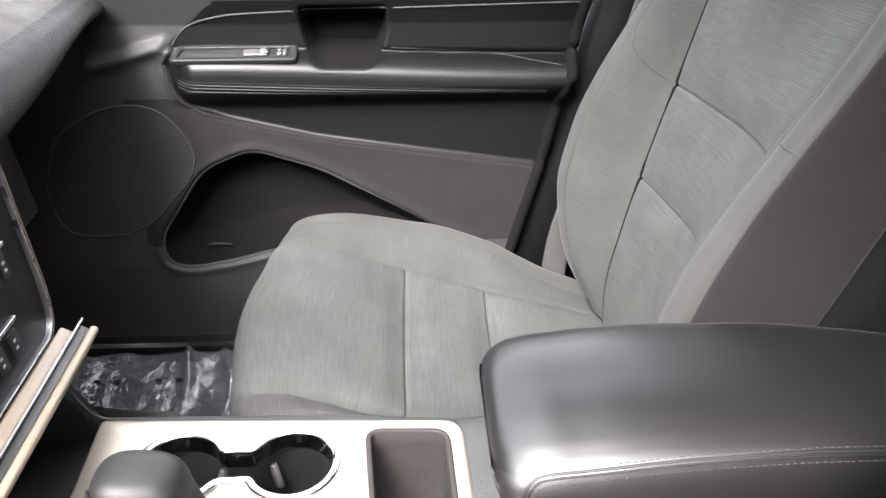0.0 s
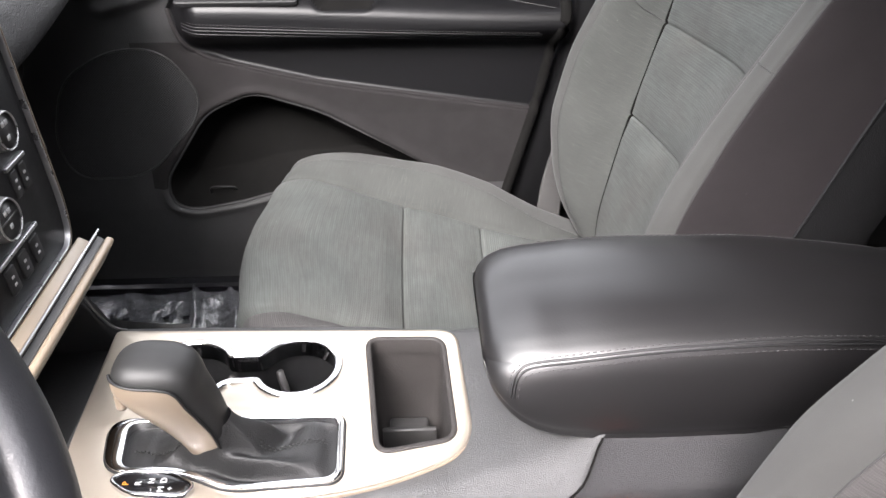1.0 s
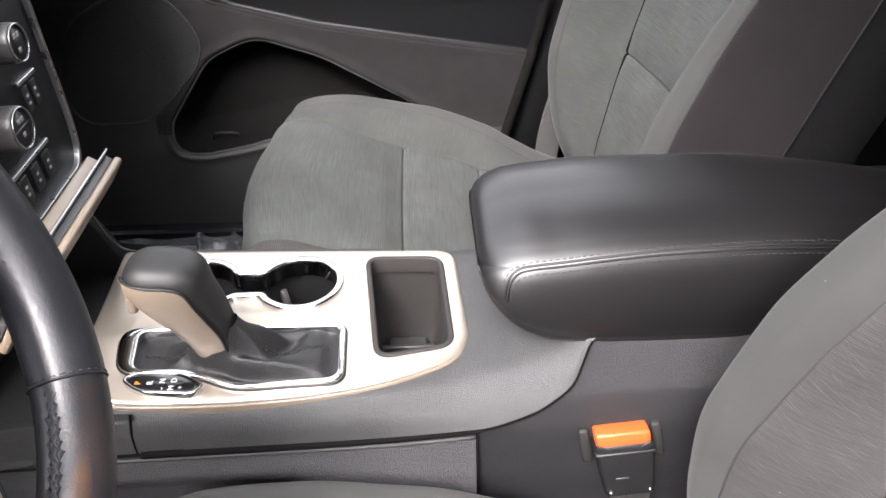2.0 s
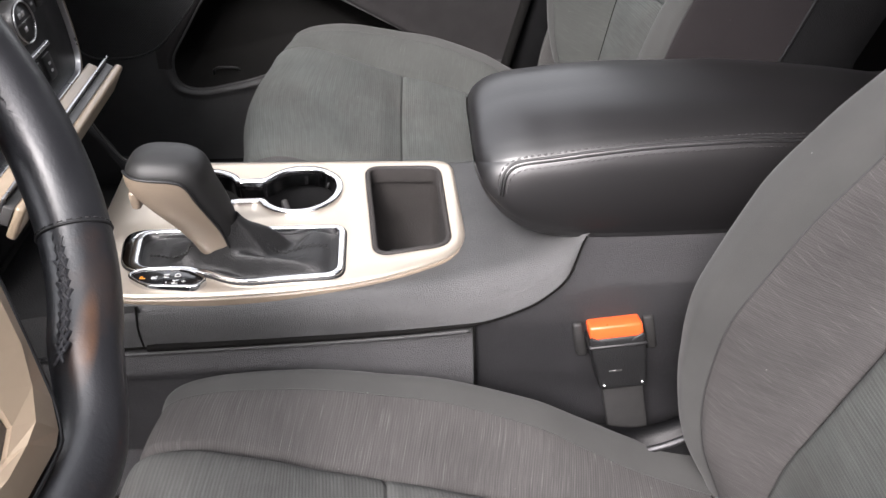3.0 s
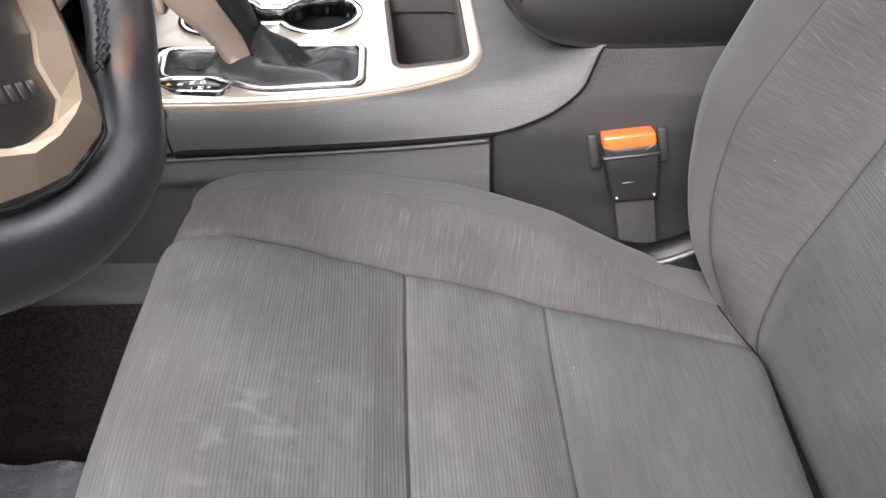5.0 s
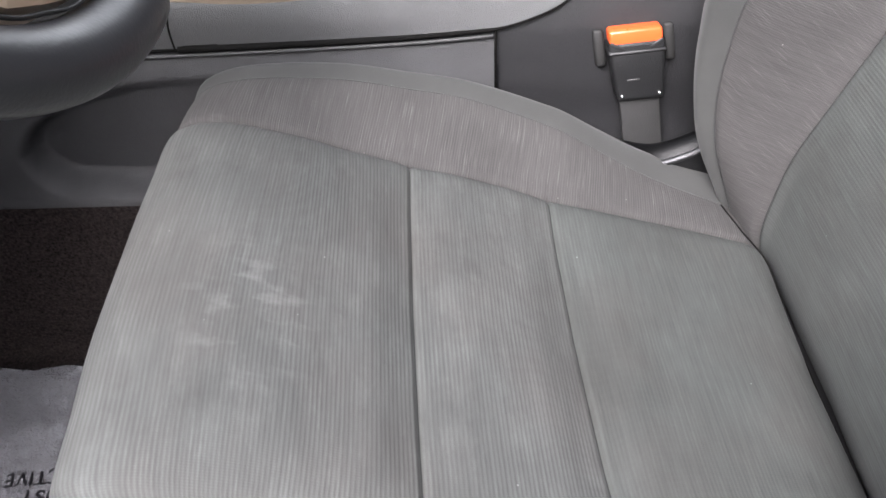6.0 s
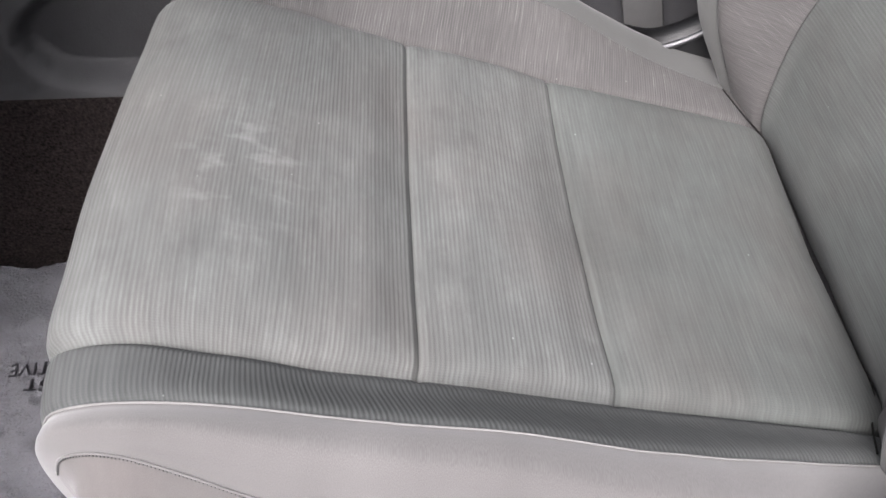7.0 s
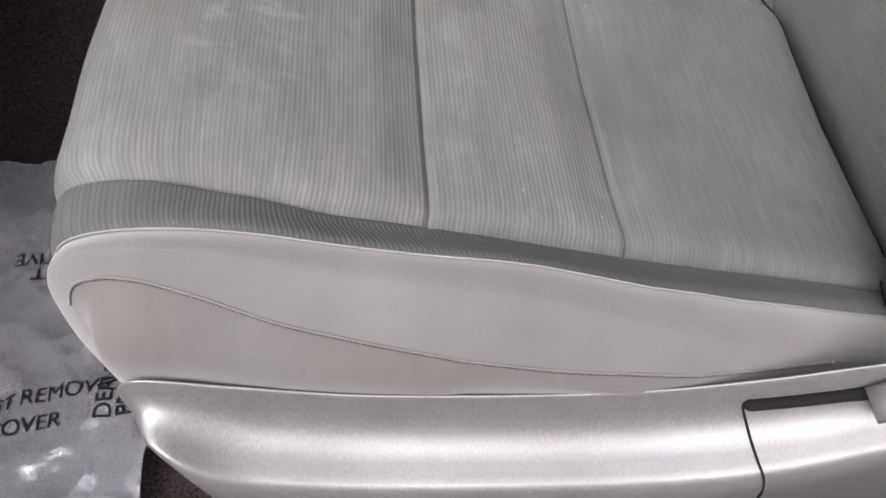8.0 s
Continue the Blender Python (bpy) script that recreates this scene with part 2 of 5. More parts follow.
TINTED = plain("tinted_glass", (0.006, 0.006, 0.006), 0.08)
ASPHALT = grained("asphalt", (0.06, 0.06, 0.06), 0.9, 90, 0.004, spots=0.3)


def carpet_material():
    m, nt, b = shader("black_carpet", (0.02, 0.018, 0.018), 1.0, spec=0.1)
    co = coords(nt)
    n = noise_node(nt, co, 320, 4)
    nt.links.new(tint(nt, (0.011, 0.0085, 0.008), remap(nt, n, 0.3, 0.7, 0.2, 2.6)), b.inputs["Base Color"])
    bump(nt, b, n, 1.0, 0.006)
    return m


def webbing_material():
    m, nt, b = shader("webbing", (0.05, 0.05, 0.05), 0.85, spec=0.2)
    co = coords(nt)
    w = wave(nt, co, "Z", 0.0022)
    nt.links.new(tint(nt, (0.05, 0.049, 0.048), remap(nt, w, 0, 1, 0.6, 1.3)), b.inputs["Base Color"])
    bump(nt, b, w, 0.5, 0.0006)
    return m


def film_material(name, base, cover, rough=0.05, relief=0.6, coat=0.6, spec=1.0, fine=0.25):
    """Thin clear plastic film, crinkled and glossy."""
    m, nt, b = shader(name, base, rough, spec=spec, coat=coat)
    co = coords(nt)
    clear = nt.nodes.new("ShaderNodeBsdfTransparent")
    mix = nt.nodes.new("ShaderNodeMixShader")
    mix.inputs[0].default_value = cover
    nt.links.new(clear.outputs[0], mix.inputs[1])
    nt.links.new(b.outputs[0], mix.inputs[2])
    nt.links.new(mix.outputs[0], nt.nodes["Material Output"].inputs[0])
    h = maths(nt, "ADD", noise_node(nt, co, 12, 3), maths(nt, "MULTIPLY", noise_node(nt, co, 60, 3), fine))
    bump(nt, b, h, relief, 0.02)
    return m


def glass_material():
    m, nt, b = shader("window_glass", (1, 1, 1), 0.02)
    clear = nt.nodes.new("ShaderNodeBsdfTransparent")
    clear.inputs[0].default_value = (0.96, 0.98, 0.97, 1)
    mix = nt.nodes.new("ShaderNodeMixShader")
    mix.inputs[0].default_value = 0.06
    nt.links.new(clear.outputs[0], mix.inputs[1])
    nt.links.new(b.outputs[0], mix.inputs[2])
    nt.links.new(mix.outputs[0], nt.nodes["Material Output"].inputs[0])
    return m


CARPET, WEBBING, GLASS = carpet_material(), webbing_material(), glass_material()
FILM = film_material("hazy_film", (0.090, 0.090, 0.097), 0.80, 0.15, 0.45, 0.15, 0.8, 0.16)
FILM_CLEAR = film_material("clear_film", (0.080, 0.083, 0.090), 0.8, 0.13, 1.0)


# ---- builders ----
def thing(name, x=0, y=0, z=0, label="", category="", group="", kind=""):
    ob = new(name)
    ob.location = (x, y, z)
    ob.empty_display_size = 0.05
    return tagged(ob, label, category, group, kind)


def part(name, bm, material, parent=None, label="", smooth=True):
    if isinstance(bm, bmesh.types.BMesh):
        me = bpy.data.meshes.new(name)
        bm.normal_update()
        bm.to_mesh(me)
        bm.free()
    else:
        me = bm
    me.materials.append(material)
    if smooth:
        me.shade_smooth()
    ob = new(name, me)
    ob.parent = parent
    if label:
        ob["label"] = label
    return ob


def sheet(P, UV=None, close_u=False, close_v=False):
    """A mesh from a grid of points P[i][j]; UV in metres."""
    P = np.asarray(P, float)
    n, m = P.shape[:2]
    faces, ij = [], []
    for i in range(n if close_u else n - 1):
        for j in range(m if close_v else m - 1):
            a, b = (i + 1) % n, (j + 1) % m
            faces.append((i * m + j, a * m + j, a * m + b, i * m + b))
    me = bpy.data.meshes.new("sheet")
    me.from_pydata(P.reshape(-1, 3).tolist(), [], faces)
    if UV is not None:
        flat = np.asarray(UV, float).reshape(-1, 2)
        idx = np.array([k for f in faces for k in f])
        lay = me.uv_layers.new(name="UVMap")
        lay.data.foreach_set("uv", flat[idx].ravel())
    me.update()
    return me


def smoothstep(a, b, x):
    t = np.clip((np.asarray(x, float) - a) / (b - a), 0, 1)
    return t * t * (3 - 2 * t)


def ease(x, xs, ys):
    """Smooth monotone interpolation through (xs, ys)."""
    xs, ys = np.asarray(xs, float), np.asarray(ys, float)
    h, dl = np.diff(xs), np.diff(ys) / np.diff(xs)
    m = np.zeros(len(xs))
    for k in range(1, len(xs) - 1):
        if dl[k - 1] * dl[k] > 0:
            w1, w2 = 2 * h[k] + h[k - 1], h[k] + 2 * h[k - 1]
            m[k] = (w1 + w2) / (w1 / dl[k - 1] + w2 / dl[k])
    m[0], m[-1] = dl[0], dl[-1]
    x = np.clip(np.asarray(x, float), xs[0], xs[-1])
    i = np.clip(np.searchsorted(xs, x, side="right") - 1, 0, len(xs) - 2)
    t = (x - xs[i]) / h[i]
    return ys[i] * (2 * t ** 3 - 3 * t ** 2 + 1) + h[i] * m[i] * (t ** 3 - 2 * t ** 2 + t) + ys[i + 1] * (3 * t ** 2 - 2 * t ** 3) + h[i] * m[i + 1] * (t ** 3 - t ** 2)


def spline(points, n=60, closed=False):
    """Catmull-Rom through points, n samples."""
    p = np.asarray(points, float)
    k = len(p)
    out = []
    segs = k if closed else k - 1
    for q in np.linspace(0, segs, n, endpoint=not closed):
        i = min(int(q), segs - 1)
        t = q - i
        if closed:
            a, b, c, d = p[(i - 1) % k], p[i], p[(i + 1) % k], p[(i + 2) % k]
        else:
            a, b, c, d = p[max(i - 1, 0)], p[i], p[i + 1], p[min(i + 2, k - 1)]
        out.append(0.5 * (2 * b + (c - a) * t + (2 * a - 5 * b + 4 * c - d) * t * t + (3 * b - a - 3 * c + d) * t ** 3))
    return np.array(out)


def tube(path, r, sides=8, closed=False, flat=1.0, up=(0, 0, 1)):
    """A rod swept along path; r a number or one for each point; flat squeezes it along up."""
    p = np.asarray(path, float)
    n = len(p)
    r = np.broadcast_to(np.asarray(r, float), (n,))
    d = np.roll(p, -1, 0) - np.roll(p, 1, 0) if closed else np.gradient(p, axis=0)
    d /= np.linalg.norm(d, axis=1)[:, None] + 1e-12
    u0 = np.asarray(up, float)
    s = np.cross(d, u0)
    s /= np.linalg.norm(s, axis=1)[:, None] + 1e-9
    u = np.cross(s, d)
    a = np.linspace(0, 2 * math.pi, sides, endpoint=False)
    P = p[:, None] + r[:, None, None] * (np.cos(a)[None, :, None] * s[:, None] + flat * np.sin(a)[None, :, None] * u[:, None])
    me = sheet(P, None, closed, True)
    if closed:
        return me
    bm = bmesh.new()
    bm.from_mesh(me)
    bpy.data.meshes.remove(me)
    bm.verts.ensure_lookup_table()
    bm.faces.new([bm.verts[j] for j in range(sides)])
    bm.faces.new([bm.verts[(n - 1) * sides + j] for j in range(sides)])
    bmesh.ops.recalc_face_normals(bm, faces=bm.faces)
    return bm


def box(x0, x1, y0, y1, z0, z1, bevel=0.0, segs=2):
    bm = bmesh.new()
    bmesh.ops.create_cube(bm, size=1)
    for v in bm.verts:
        v.co = Vector(((x0 + x1) / 2 + v.co.x * (x1 - x0), (y0 + y1) / 2 + v.co.y * (y1 - y0), (z0 + z1) / 2 + v.co.z * (z1 - z0)))
    if bevel:
        bmesh.ops.bevel(bm, geom=list(bm.edges), offset=bevel, segments=segs, affect="EDGES", profile=0.5)
    return bm


def ring_in(loop, e):
    """A closed loop of 2D points moved inwards by e."""
    p = np.asarray(loop, float)
    d = np.roll(p, -1, 0) - np.roll(p, 1, 0)
    d /= np.linalg.norm(d, axis=1)[:, None] + 1e-12
    area = np.sum(p[:, 0] * np.roll(p[:, 1], -1) - np.roll(p[:, 0], -1) * p[:, 1])
    nrm = np.stack([-d[:, 1], d[:, 0]], 1) * (1 if area > 0 else -1)
    return p + e * nrm


def plate(outer, holes=(), low=0.0, top=0.01, edge=0.002, lift=None):
    """A plate in the xy plane with rounded rim and true holes; lift(x, y) is added to z."""
    bm = bmesh.new()
    rims = []
    for loop, sign in [(outer, 1)] + [(h, -1) for h in holes]:
        inner = ring_in(loop, edge * sign)
        mid = ring_in(loop, edge * sign * 0.3)
        rows = []
        for pts, z in ((inner, top), (mid, top - edge * 0.3), (loop, top - edge), (loop, low)):
            rows.append([bm.verts.new((x, y, z)) for x, y in pts])
        k = len(rows[0])
        for a, b in zip(rows, rows[1:]):
            for i in range(k):
                bm.faces.new((a[i], a[(i + 1) % k], b[(i + 1) % k], b[i]))
        rims += [bm.edges.get((rows[0][i], rows[0][(i + 1) % k])) for i in range(k)]
    bmesh.ops.triangle_fill(bm, use_beauty=True, use_dissolve=False, edges=rims)
    bmesh.ops.recalc_face_normals(bm, faces=bm.faces)
    if lift:
        for v in bm.verts:
            v.co.z += lift(v.co.x, v.co.y)
    return bm


def rounded(points, r, n=6):
    """A closed polygon with its corners rounded by r (a number or one for each corner)."""
    p = [np.asarray(q, float) for q in points]
    k = len(p)
    out = []
    for i in range(k):
        ri = r[i] if isinstance(r, (list, tuple)) else r
        a, b, c = p[i - 1], p[i], p[(i + 1) % k]
        u, w = (a - b) / np.linalg.norm(a - b), (c - b) / np.linalg.norm(c - b)
        ri = min(ri, 0.49 * np.linalg.norm(a - b), 0.49 * np.linalg.norm(c - b))
        s, e = b + u * ri, b + w * ri
        for t in np.linspace(0, 1, n):
            out.append((1 - t) ** 2 * s + 2 * t * (1 - t) * b + t * t * e)
    return np.array(out)


def resample(loop, n, closed=True):
    p = np.asarray(loop, float)
    if closed:
        p = np.vstack([p, p[:1]])
    d = np.r_[0, np.cumsum(np.linalg.norm(np.diff(p, axis=0), axis=1))]
    q = np.linspace(0, d[-1], n, endpoint=not closed)
    return np.stack([np.interp(q, d, p[:, k]) for k in range(p.shape[1])], 1)


def dashes(path, length=0.004, gap=0.002, r=0.0007):
    """Small stitches along a path, joined in one mesh."""
    p = np.asarray(path, float)
    d = np.r_[0, np.cumsum(np.linalg.norm(np.diff(p, axis=0), axis=1))]
    bm = bmesh.new()
    q = 0.0
    while q + length < d[-1]:
        a, b = (Vector([np.interp(w, d, p[:, k]) for k in range(3)]) for w in (q, q + length))
        m = Matrix.LocRotScale((a + b) / 2, (b - a).to_track_quat("Z", "Y"), None)
        bmesh.ops.create_cone(bm, cap_ends=True, segments=6, radius1=r, radius2=r, depth=(b - a).length, matrix=m)
        q += length + gap
    return bm


def polydist(px, pz, poly):
    """Signed distance to a closed polygon, negative inside, for arrays of points."""
    poly = np.asarray(poly, float)
    best = np.full(px.shape, 1e9)
    inside = np.zeros(px.shape, bool)
    for (ax, az), (bx, bz) in zip(poly, np.roll(poly, -1, 0)):
        dx, dz = bx - ax, bz - az
        t = np.clip(((px - ax) * dx + (pz - az) * dz) / (dx * dx + dz * dz + 1e-12), 0, 1)
        best = np.minimum(best, np.hypot(px - ax - t * dx, pz - az - t * dz))
        cross = ((az > pz) != (bz > pz)) & (px < (bx - ax) * (pz - az) / (bz - az + 1e-12) + ax)
        inside ^= cross
    return np.where(inside, -best, best)


# ---- large structure: the car's shell ----
DRIVER_Y, PASSENGER_Y = 0.071, 0.857

ground = part("ground", box(-60, 60, -60, 60, -0.50, -0.45), ASPHALT, None, smooth=False)
tagged(ground, "grey asphalt ground outside the car", "ground", kind="structure")
floor = part("floor", box(-1.0, 2.0, -0.30, 1.30, -0.06, -0.012, 0.004), CARPET, None, smooth=False)
tagged(floor, "black carpeted car floor", "floor", kind="structure")


def bar(x0, z0, x1, z1, y0, y1, thick):
    """A slab that runs from (x0, z0) to (x1, z1) over y0 to y1."""
    d = Vector((x1 - x0, 0, z1 - z0)).normalized()
    n = Vector((-d.z, 0, d.x)) * thick
    bm = bmesh.new()
    v = [bm.verts.new((x, y, z)) for y in (y0, y1) for x, z in ((x0, z0), (x1, z1), (x1 + n.x, z1 + n.z), (x0 + n.x, z0 + n.z))]
    for f in ((0, 1, 2, 3), (7, 6, 5, 4), (0, 4, 5, 1), (1, 5, 6, 2), (2, 6, 7, 3), (3, 7, 4, 0)):
        bm.faces.new([v[i] for i in f])
    bmesh.ops.recalc_face_normals(bm, faces=bm.faces)
    return bm


def setting(name, bm, mat, label, category):
    return tagged(part(name, bm, mat, None, smooth=False), label, category, kind="structure")


def leaning(x0, x1, y0, z0, y1, z1, thick):
    """A pane that leans from (y0, z0) to (y1, z1) over x0 to x1."""
    d = Vector((0, y1 - y0, z1 - z0)).normalized()
    n = Vector((0, -d.z, d.y)) * thick
    bm = bmesh.new()
    v = [bm.verts.new((x, y, z)) for x in (x0, x1) for y, z in ((y0, z0), (y1, z1), (y1 + n.y, z1 + n.z), (y0 + n.y, z0 + n.z))]
    for f in ((0, 1, 2, 3), (7, 6, 5, 4), (0, 4, 5, 1), (1, 5, 6, 2), (2, 6, 7, 3), (3, 7, 4, 0)):
        bm.faces.new([v[i] for i in f])
    bmesh.ops.recalc_face_normals(bm, faces=bm.faces)
    return bm


setting("roof", box(0.08, 2.0, -0.16, 1.08, 1.25, 1.29, 0.01), LINER, "black cloth headliner under the car roof", "roof")
setting("wall_front", box(-1.10, -1.02, -0.30, 1.30, -0.06, 0.66), BLACK, "black bulkhead below the windscreen", "wall")
setting("wall_rear", box(2.0, 2.06, -0.30, 1.30, -0.06, 1.22), BLACK, "dark rear wall of the cabin", "wall")
setting("window_1", bar(-0.98, 0.72, 0.08, 1.26, -0.16, 1.08, 0.006), GLASS, "slanted clear windscreen", "window").visible_shadow = False
setting("window_2", leaning(-0.70, 0.50, 1.285, 0.69, 1.085, 1.26, -0.005), GLASS, "clear side window above the passenger door", "window").visible_shadow = False
setting("trim_pillar_a", bar(-0.98, 0.70, 0.08, 1.25, 1.085, 1.17, 0.06), TRIM, "dark trim of the windscreen pillar", "trim")
setting("trim_sill", box(-0.70, 0.40, 1.165, 1.26, -0.012, 0.052, 0.012), GLOSS, "black plastic door sill trim", "trim")
setting("sill_1", box(-0.62, 1.2, -0.36, -0.285, -0.10, 0.02, 0.015), BLACK, "black sill of the open driver's doorway", "sill")
# added wall, out of view, that cuts sky light and reflections through the doorway
setting("light_block_wall", box(-12.0, 12.0, -4.20, -4.0, -0.45, 3.3), GREY_WALL, "unseen dark grey wall added to block light at the doorway", "wall")
setting("door_2", box(-0.70, -0.63, -1.30, -0.36, -0.05, 0.70, 0.02), BLACK, "black inner side of the open driver's door", "door")
setting("wall_side", box(0.46, 2.0, 1.26, 1.32, -0.06, 0.70), BLACK, "dark rear side panel of the cabin", "wall")
setting("wall_side_b", box(0.50, 2.0, -0.36, -0.30, -0.06, 0.70), BLACK, "dark rear door panel of the cabin", "wall")
setting("window_3", leaning(0.50, 2.0, 1.285, 0.70, 1.085, 1.26, -0.005), TINTED, "black tinted window beside the rear seats", "window")
setting("window_4", leaning(0.60, 2.0, -0.36, 0.70, -0.165, 1.26, 0.005), TINTED, "black tinted window of the rear door", "window")
setting("pillar_1", bar(0.47, 0.0, 0.60, 1.25, -0.33, -0.20, -0.16), TRIM, "dark trim of the pillar behind the driver", "pillar")


# ---- seats ----
def lengthwise(curve, n):
    """Resample a side-view curve (x, z); gives points, unit normals (left of travel) and arc length."""
    c = resample(spline(curve, 300), n, closed=False)
    d = np.gradient(c, axis=0)
    d /= np.linalg.norm(d, axis=1)[:, None]
    s = np.r_[0, np.cumsum(np.linalg.norm(np.diff(c, axis=0), axis=1))]
    return c, np.stack([-d[:, 1], d[:, 0]], 1), s


def refine(base, marks, spread=(0.001, 0.0025, 0.005, 0.009)):
    """Sample places with extra ones near the seams."""
    extra = [m + k * e for m in marks for e in (0,) + tuple(spread) for k in (-1, 1)]
    v = np.unique(np.round(np.r_[base, extra], 5))
    return v[(v >= base[0]) & (v <= base[-1])]


def groove(d, depth, width):
    return -depth * np.exp(-(np.asarray(d) / width) ** 2)


def upholstered(parent, curve, across, seams, panels, count, puff=0.007, flip=1, rounding=None, pivot=None, skew=None, upright=False):
    """A padded seat half. across(q, x_or_z, s) gives (v, h) for the lateral station q in [-4, 4]; |q| = 1, 2, 3 are seams.
    seams: arc lengths of the seams across the middle panel."""
    c, nrm, s = lengthwise(curve, count)
    srow = refine(s, seams)
    C = np.stack([np.interp(srow, s, c[:, k]) for k in (0, 1)], 1)
    N = np.stack([np.interp(srow, s, nrm[:, k]) for k in (0, 1)], 1) * flip
    q = refine(np.linspace(-4, 4, 97), (-3, -2, -1, 1, 2, 3), (0.02, 0.06, 0.12, 0.2))
    P = np.zeros((len(srow), len(q), 3))
    UV = np.zeros((len(srow), len(q), 2))
    for i, (cc, nn, ss) in enumerate(zip(C, N, srow)):
        v, h = across(q, cc, ss / s[-1])
        a = np.abs(q)
        g = groove((a - 1) * 0.05, 0.0036, 0.0024) + np.where((q < 0) | (not rounding), groove((a - 2) * 0.04, 0.0015 if rounding else 0.003, 0.003), 0) + np.where((q > 0) | (not rounding), groove((a - 3) * 0.04, 0.003, 0.003), 0)
        if len(seams):
            near = min(abs(ss - m) for m in seams)
            g = g + np.where(a <= 1, groove(near, 0.0034, 0.0023), 0) + np.where(a <= 1, puff * (1 - a ** 4) * smoothstep(0, 0.04, near), 0)
        h = h + g
        P[i, :, 0], P[i, :, 1], P[i, :, 2] = cc[0] + nn[0] * h, v, cc[1] + nn[1] * h
        if pivot:
            to = np.array([max(0.0, pivot[0] - cc[0]) ** 2 * 6.0, pivot[1] - cc[1]])
            to /= np.linalg.norm(to)
            for lo, hi in ((0, int(np.argmin(abs(q + 3)))), (int(np.argmin(abs(q - 3))), len(q))):
                h3 = h[hi] if lo == 0 else h[lo]
                fall = h3 - h[lo:hi]
                P[i, lo:hi, 0], P[i, lo:hi, 2] = cc[0] + nn[0] * h3 + to[0] * fall, cc[1] + nn[1] * h3 + to[1] * fall
        if rounding:
            P[i, :, 0] += ease(np.minimum(np.abs(v), v[int(np.argmin(abs(q - 3)))]), [0, 0.05, 0.11, 0.2, 0.23, 0.25, 0.275], rounding) * (1 - (0.28 if skew else 0.0) * smoothstep(0.0, 0.16, v)) * float(smoothstep(-0.06, -0.20, cc[0]))
        if skew and upright:
            up_z = skew(v) * smoothstep(2.0, 1.0, a)
            P[i, :, 0] += 0.3 * up_z
            P[i, :, 2] += up_z
        elif skew:
            slide_x = skew(v) * float(smoothstep(-0.16, -0.07, cc[0]))
            P[i, :, 0] += slide_x
            P[i, :, 2] += slide_x * (-nn[0] / max(nn[1], 0.3))
        run = np.r_[0, np.cumsum(np.hypot(np.diff(v), np.diff(h)))]
        UV[i, :, 0] = run - np.interp(0, q, run)
        UV[i, :, 1] = ss
    if pivot and skew:
        hang(P, {k: int(np.argmin(abs(q - k))) for k in (-4, -3)})
    cuts_s = [0] + [int(np.argmin(abs(srow - m))) for m in seams] + [len(srow) - 1]
    at = {k: int(np.argmin(abs(q - k))) for k in (-4, -3, -2, -1, 1, 2, 3, 4)}
    for name, mat, lo, hi, split in panels:
        for k, (a, b) in enumerate(zip(cuts_s, cuts_s[1:]) if split else [(0, len(srow) - 1)]):
            skin = mat[k] if split else mat
            part(name, sheet(P[a:b + 1, at[lo]:at[hi] + 1], UV[a:b + 1, at[lo]:at[hi] + 1]), skin, parent)
    return P, at, srow


SHIELD_TOP = [(-0.176, 0.272), (-0.177, 0.298), (-0.164, 0.309), (-0.12, 0.299), (-0.054, 0.285), (0.03, 0.279), (0.10, 0.280), (0.159, 0.289), (0.203, 0.300), (0.27, 0.316), (0.40, 0.325)]


def hang(P, at):
    """Let the outer skirt of the cushion drop to the top of the plastic shield, then tuck in behind it."""
    lo, hi = at[-4], at[-3]
    tx, tz = np.array(SHIELD_TOP)[2:].T
    drop = np.zeros_like(P[:, lo:hi])
    for i, row in enumerate(P):
        top = row[hi].copy()
        w = float(smoothstep(-0.245, -0.165, top[0]) * smoothstep(0.24, 0.33, top[2])) if top[0] < 0.0 else float(smoothstep(0.34, 0.26, top[0]))
        foot_z = min(float(np.interp(top[0], tx, tz)) - 0.001, top[2] + 0.012)
        foot = np.array([top[0], -0.197 - DRIVER_Y, foot_z])
        bend = np.array([top[0], foot[1] - 0.002, 0.45 * top[2] + 0.55 * foot_z])
        for j in range(lo, hi):
            t = (hi - j) / (hi - lo)
            k = min(t / 0.7, 1.0)
            on = (1 - k) ** 2 * top + 2 * k * (1 - k) * bend + k * k * foot
            on = on + max(t - 0.7, 0.0) / 0.3 * np.array([0, 0.012, -0.05])
            drop[i, j - lo] = w * (on - row[j])
    reach = np.exp(-0.5 * (np.arange(-16, 17) / 6.0) ** 2)
    reach /= reach.sum()
    wide = np.pad(drop, ((16, 16), (0, 0), (0, 0)), mode="edge")
    P[:, lo:hi] += sum(r * wide[k:k + len(P)] for k, r in enumerate(reach))
    for _ in range(14):
        P[:, lo + 1:hi + 6] = 0.25 * P[:, lo:hi + 5] + 0.5 * P[:, lo + 1:hi + 6] + 0.25 * P[:, lo + 2:hi + 7]


CUSHION = [(-0.235, 0.09), (-0.248, 0.17), (-0.250, 0.25), (-0.248, 0.30), (-0.242, 0.333), (-0.225, 0.350), (-0.185, 0.354), (-0.12, 0.343),
           (-0.025, 0.303), (0.10, 0.262), (0.20, 0.234), (0.265, 0.215), (0.290, 0.203), (0.303, 0.180), (0.306, 0.13)]
BACK = [(0.335, 0.145), (0.310, 0.185), (0.292, 0.225), (0.289, 0.30), (0.302, 0.38), (0.322, 0.47), (0.347, 0.56), (0.373, 0.65), (0.402, 0.75),
        (0.440, 0.88), (0.462, 0.95), (0.49, 0.975), (0.53, 0.965)]


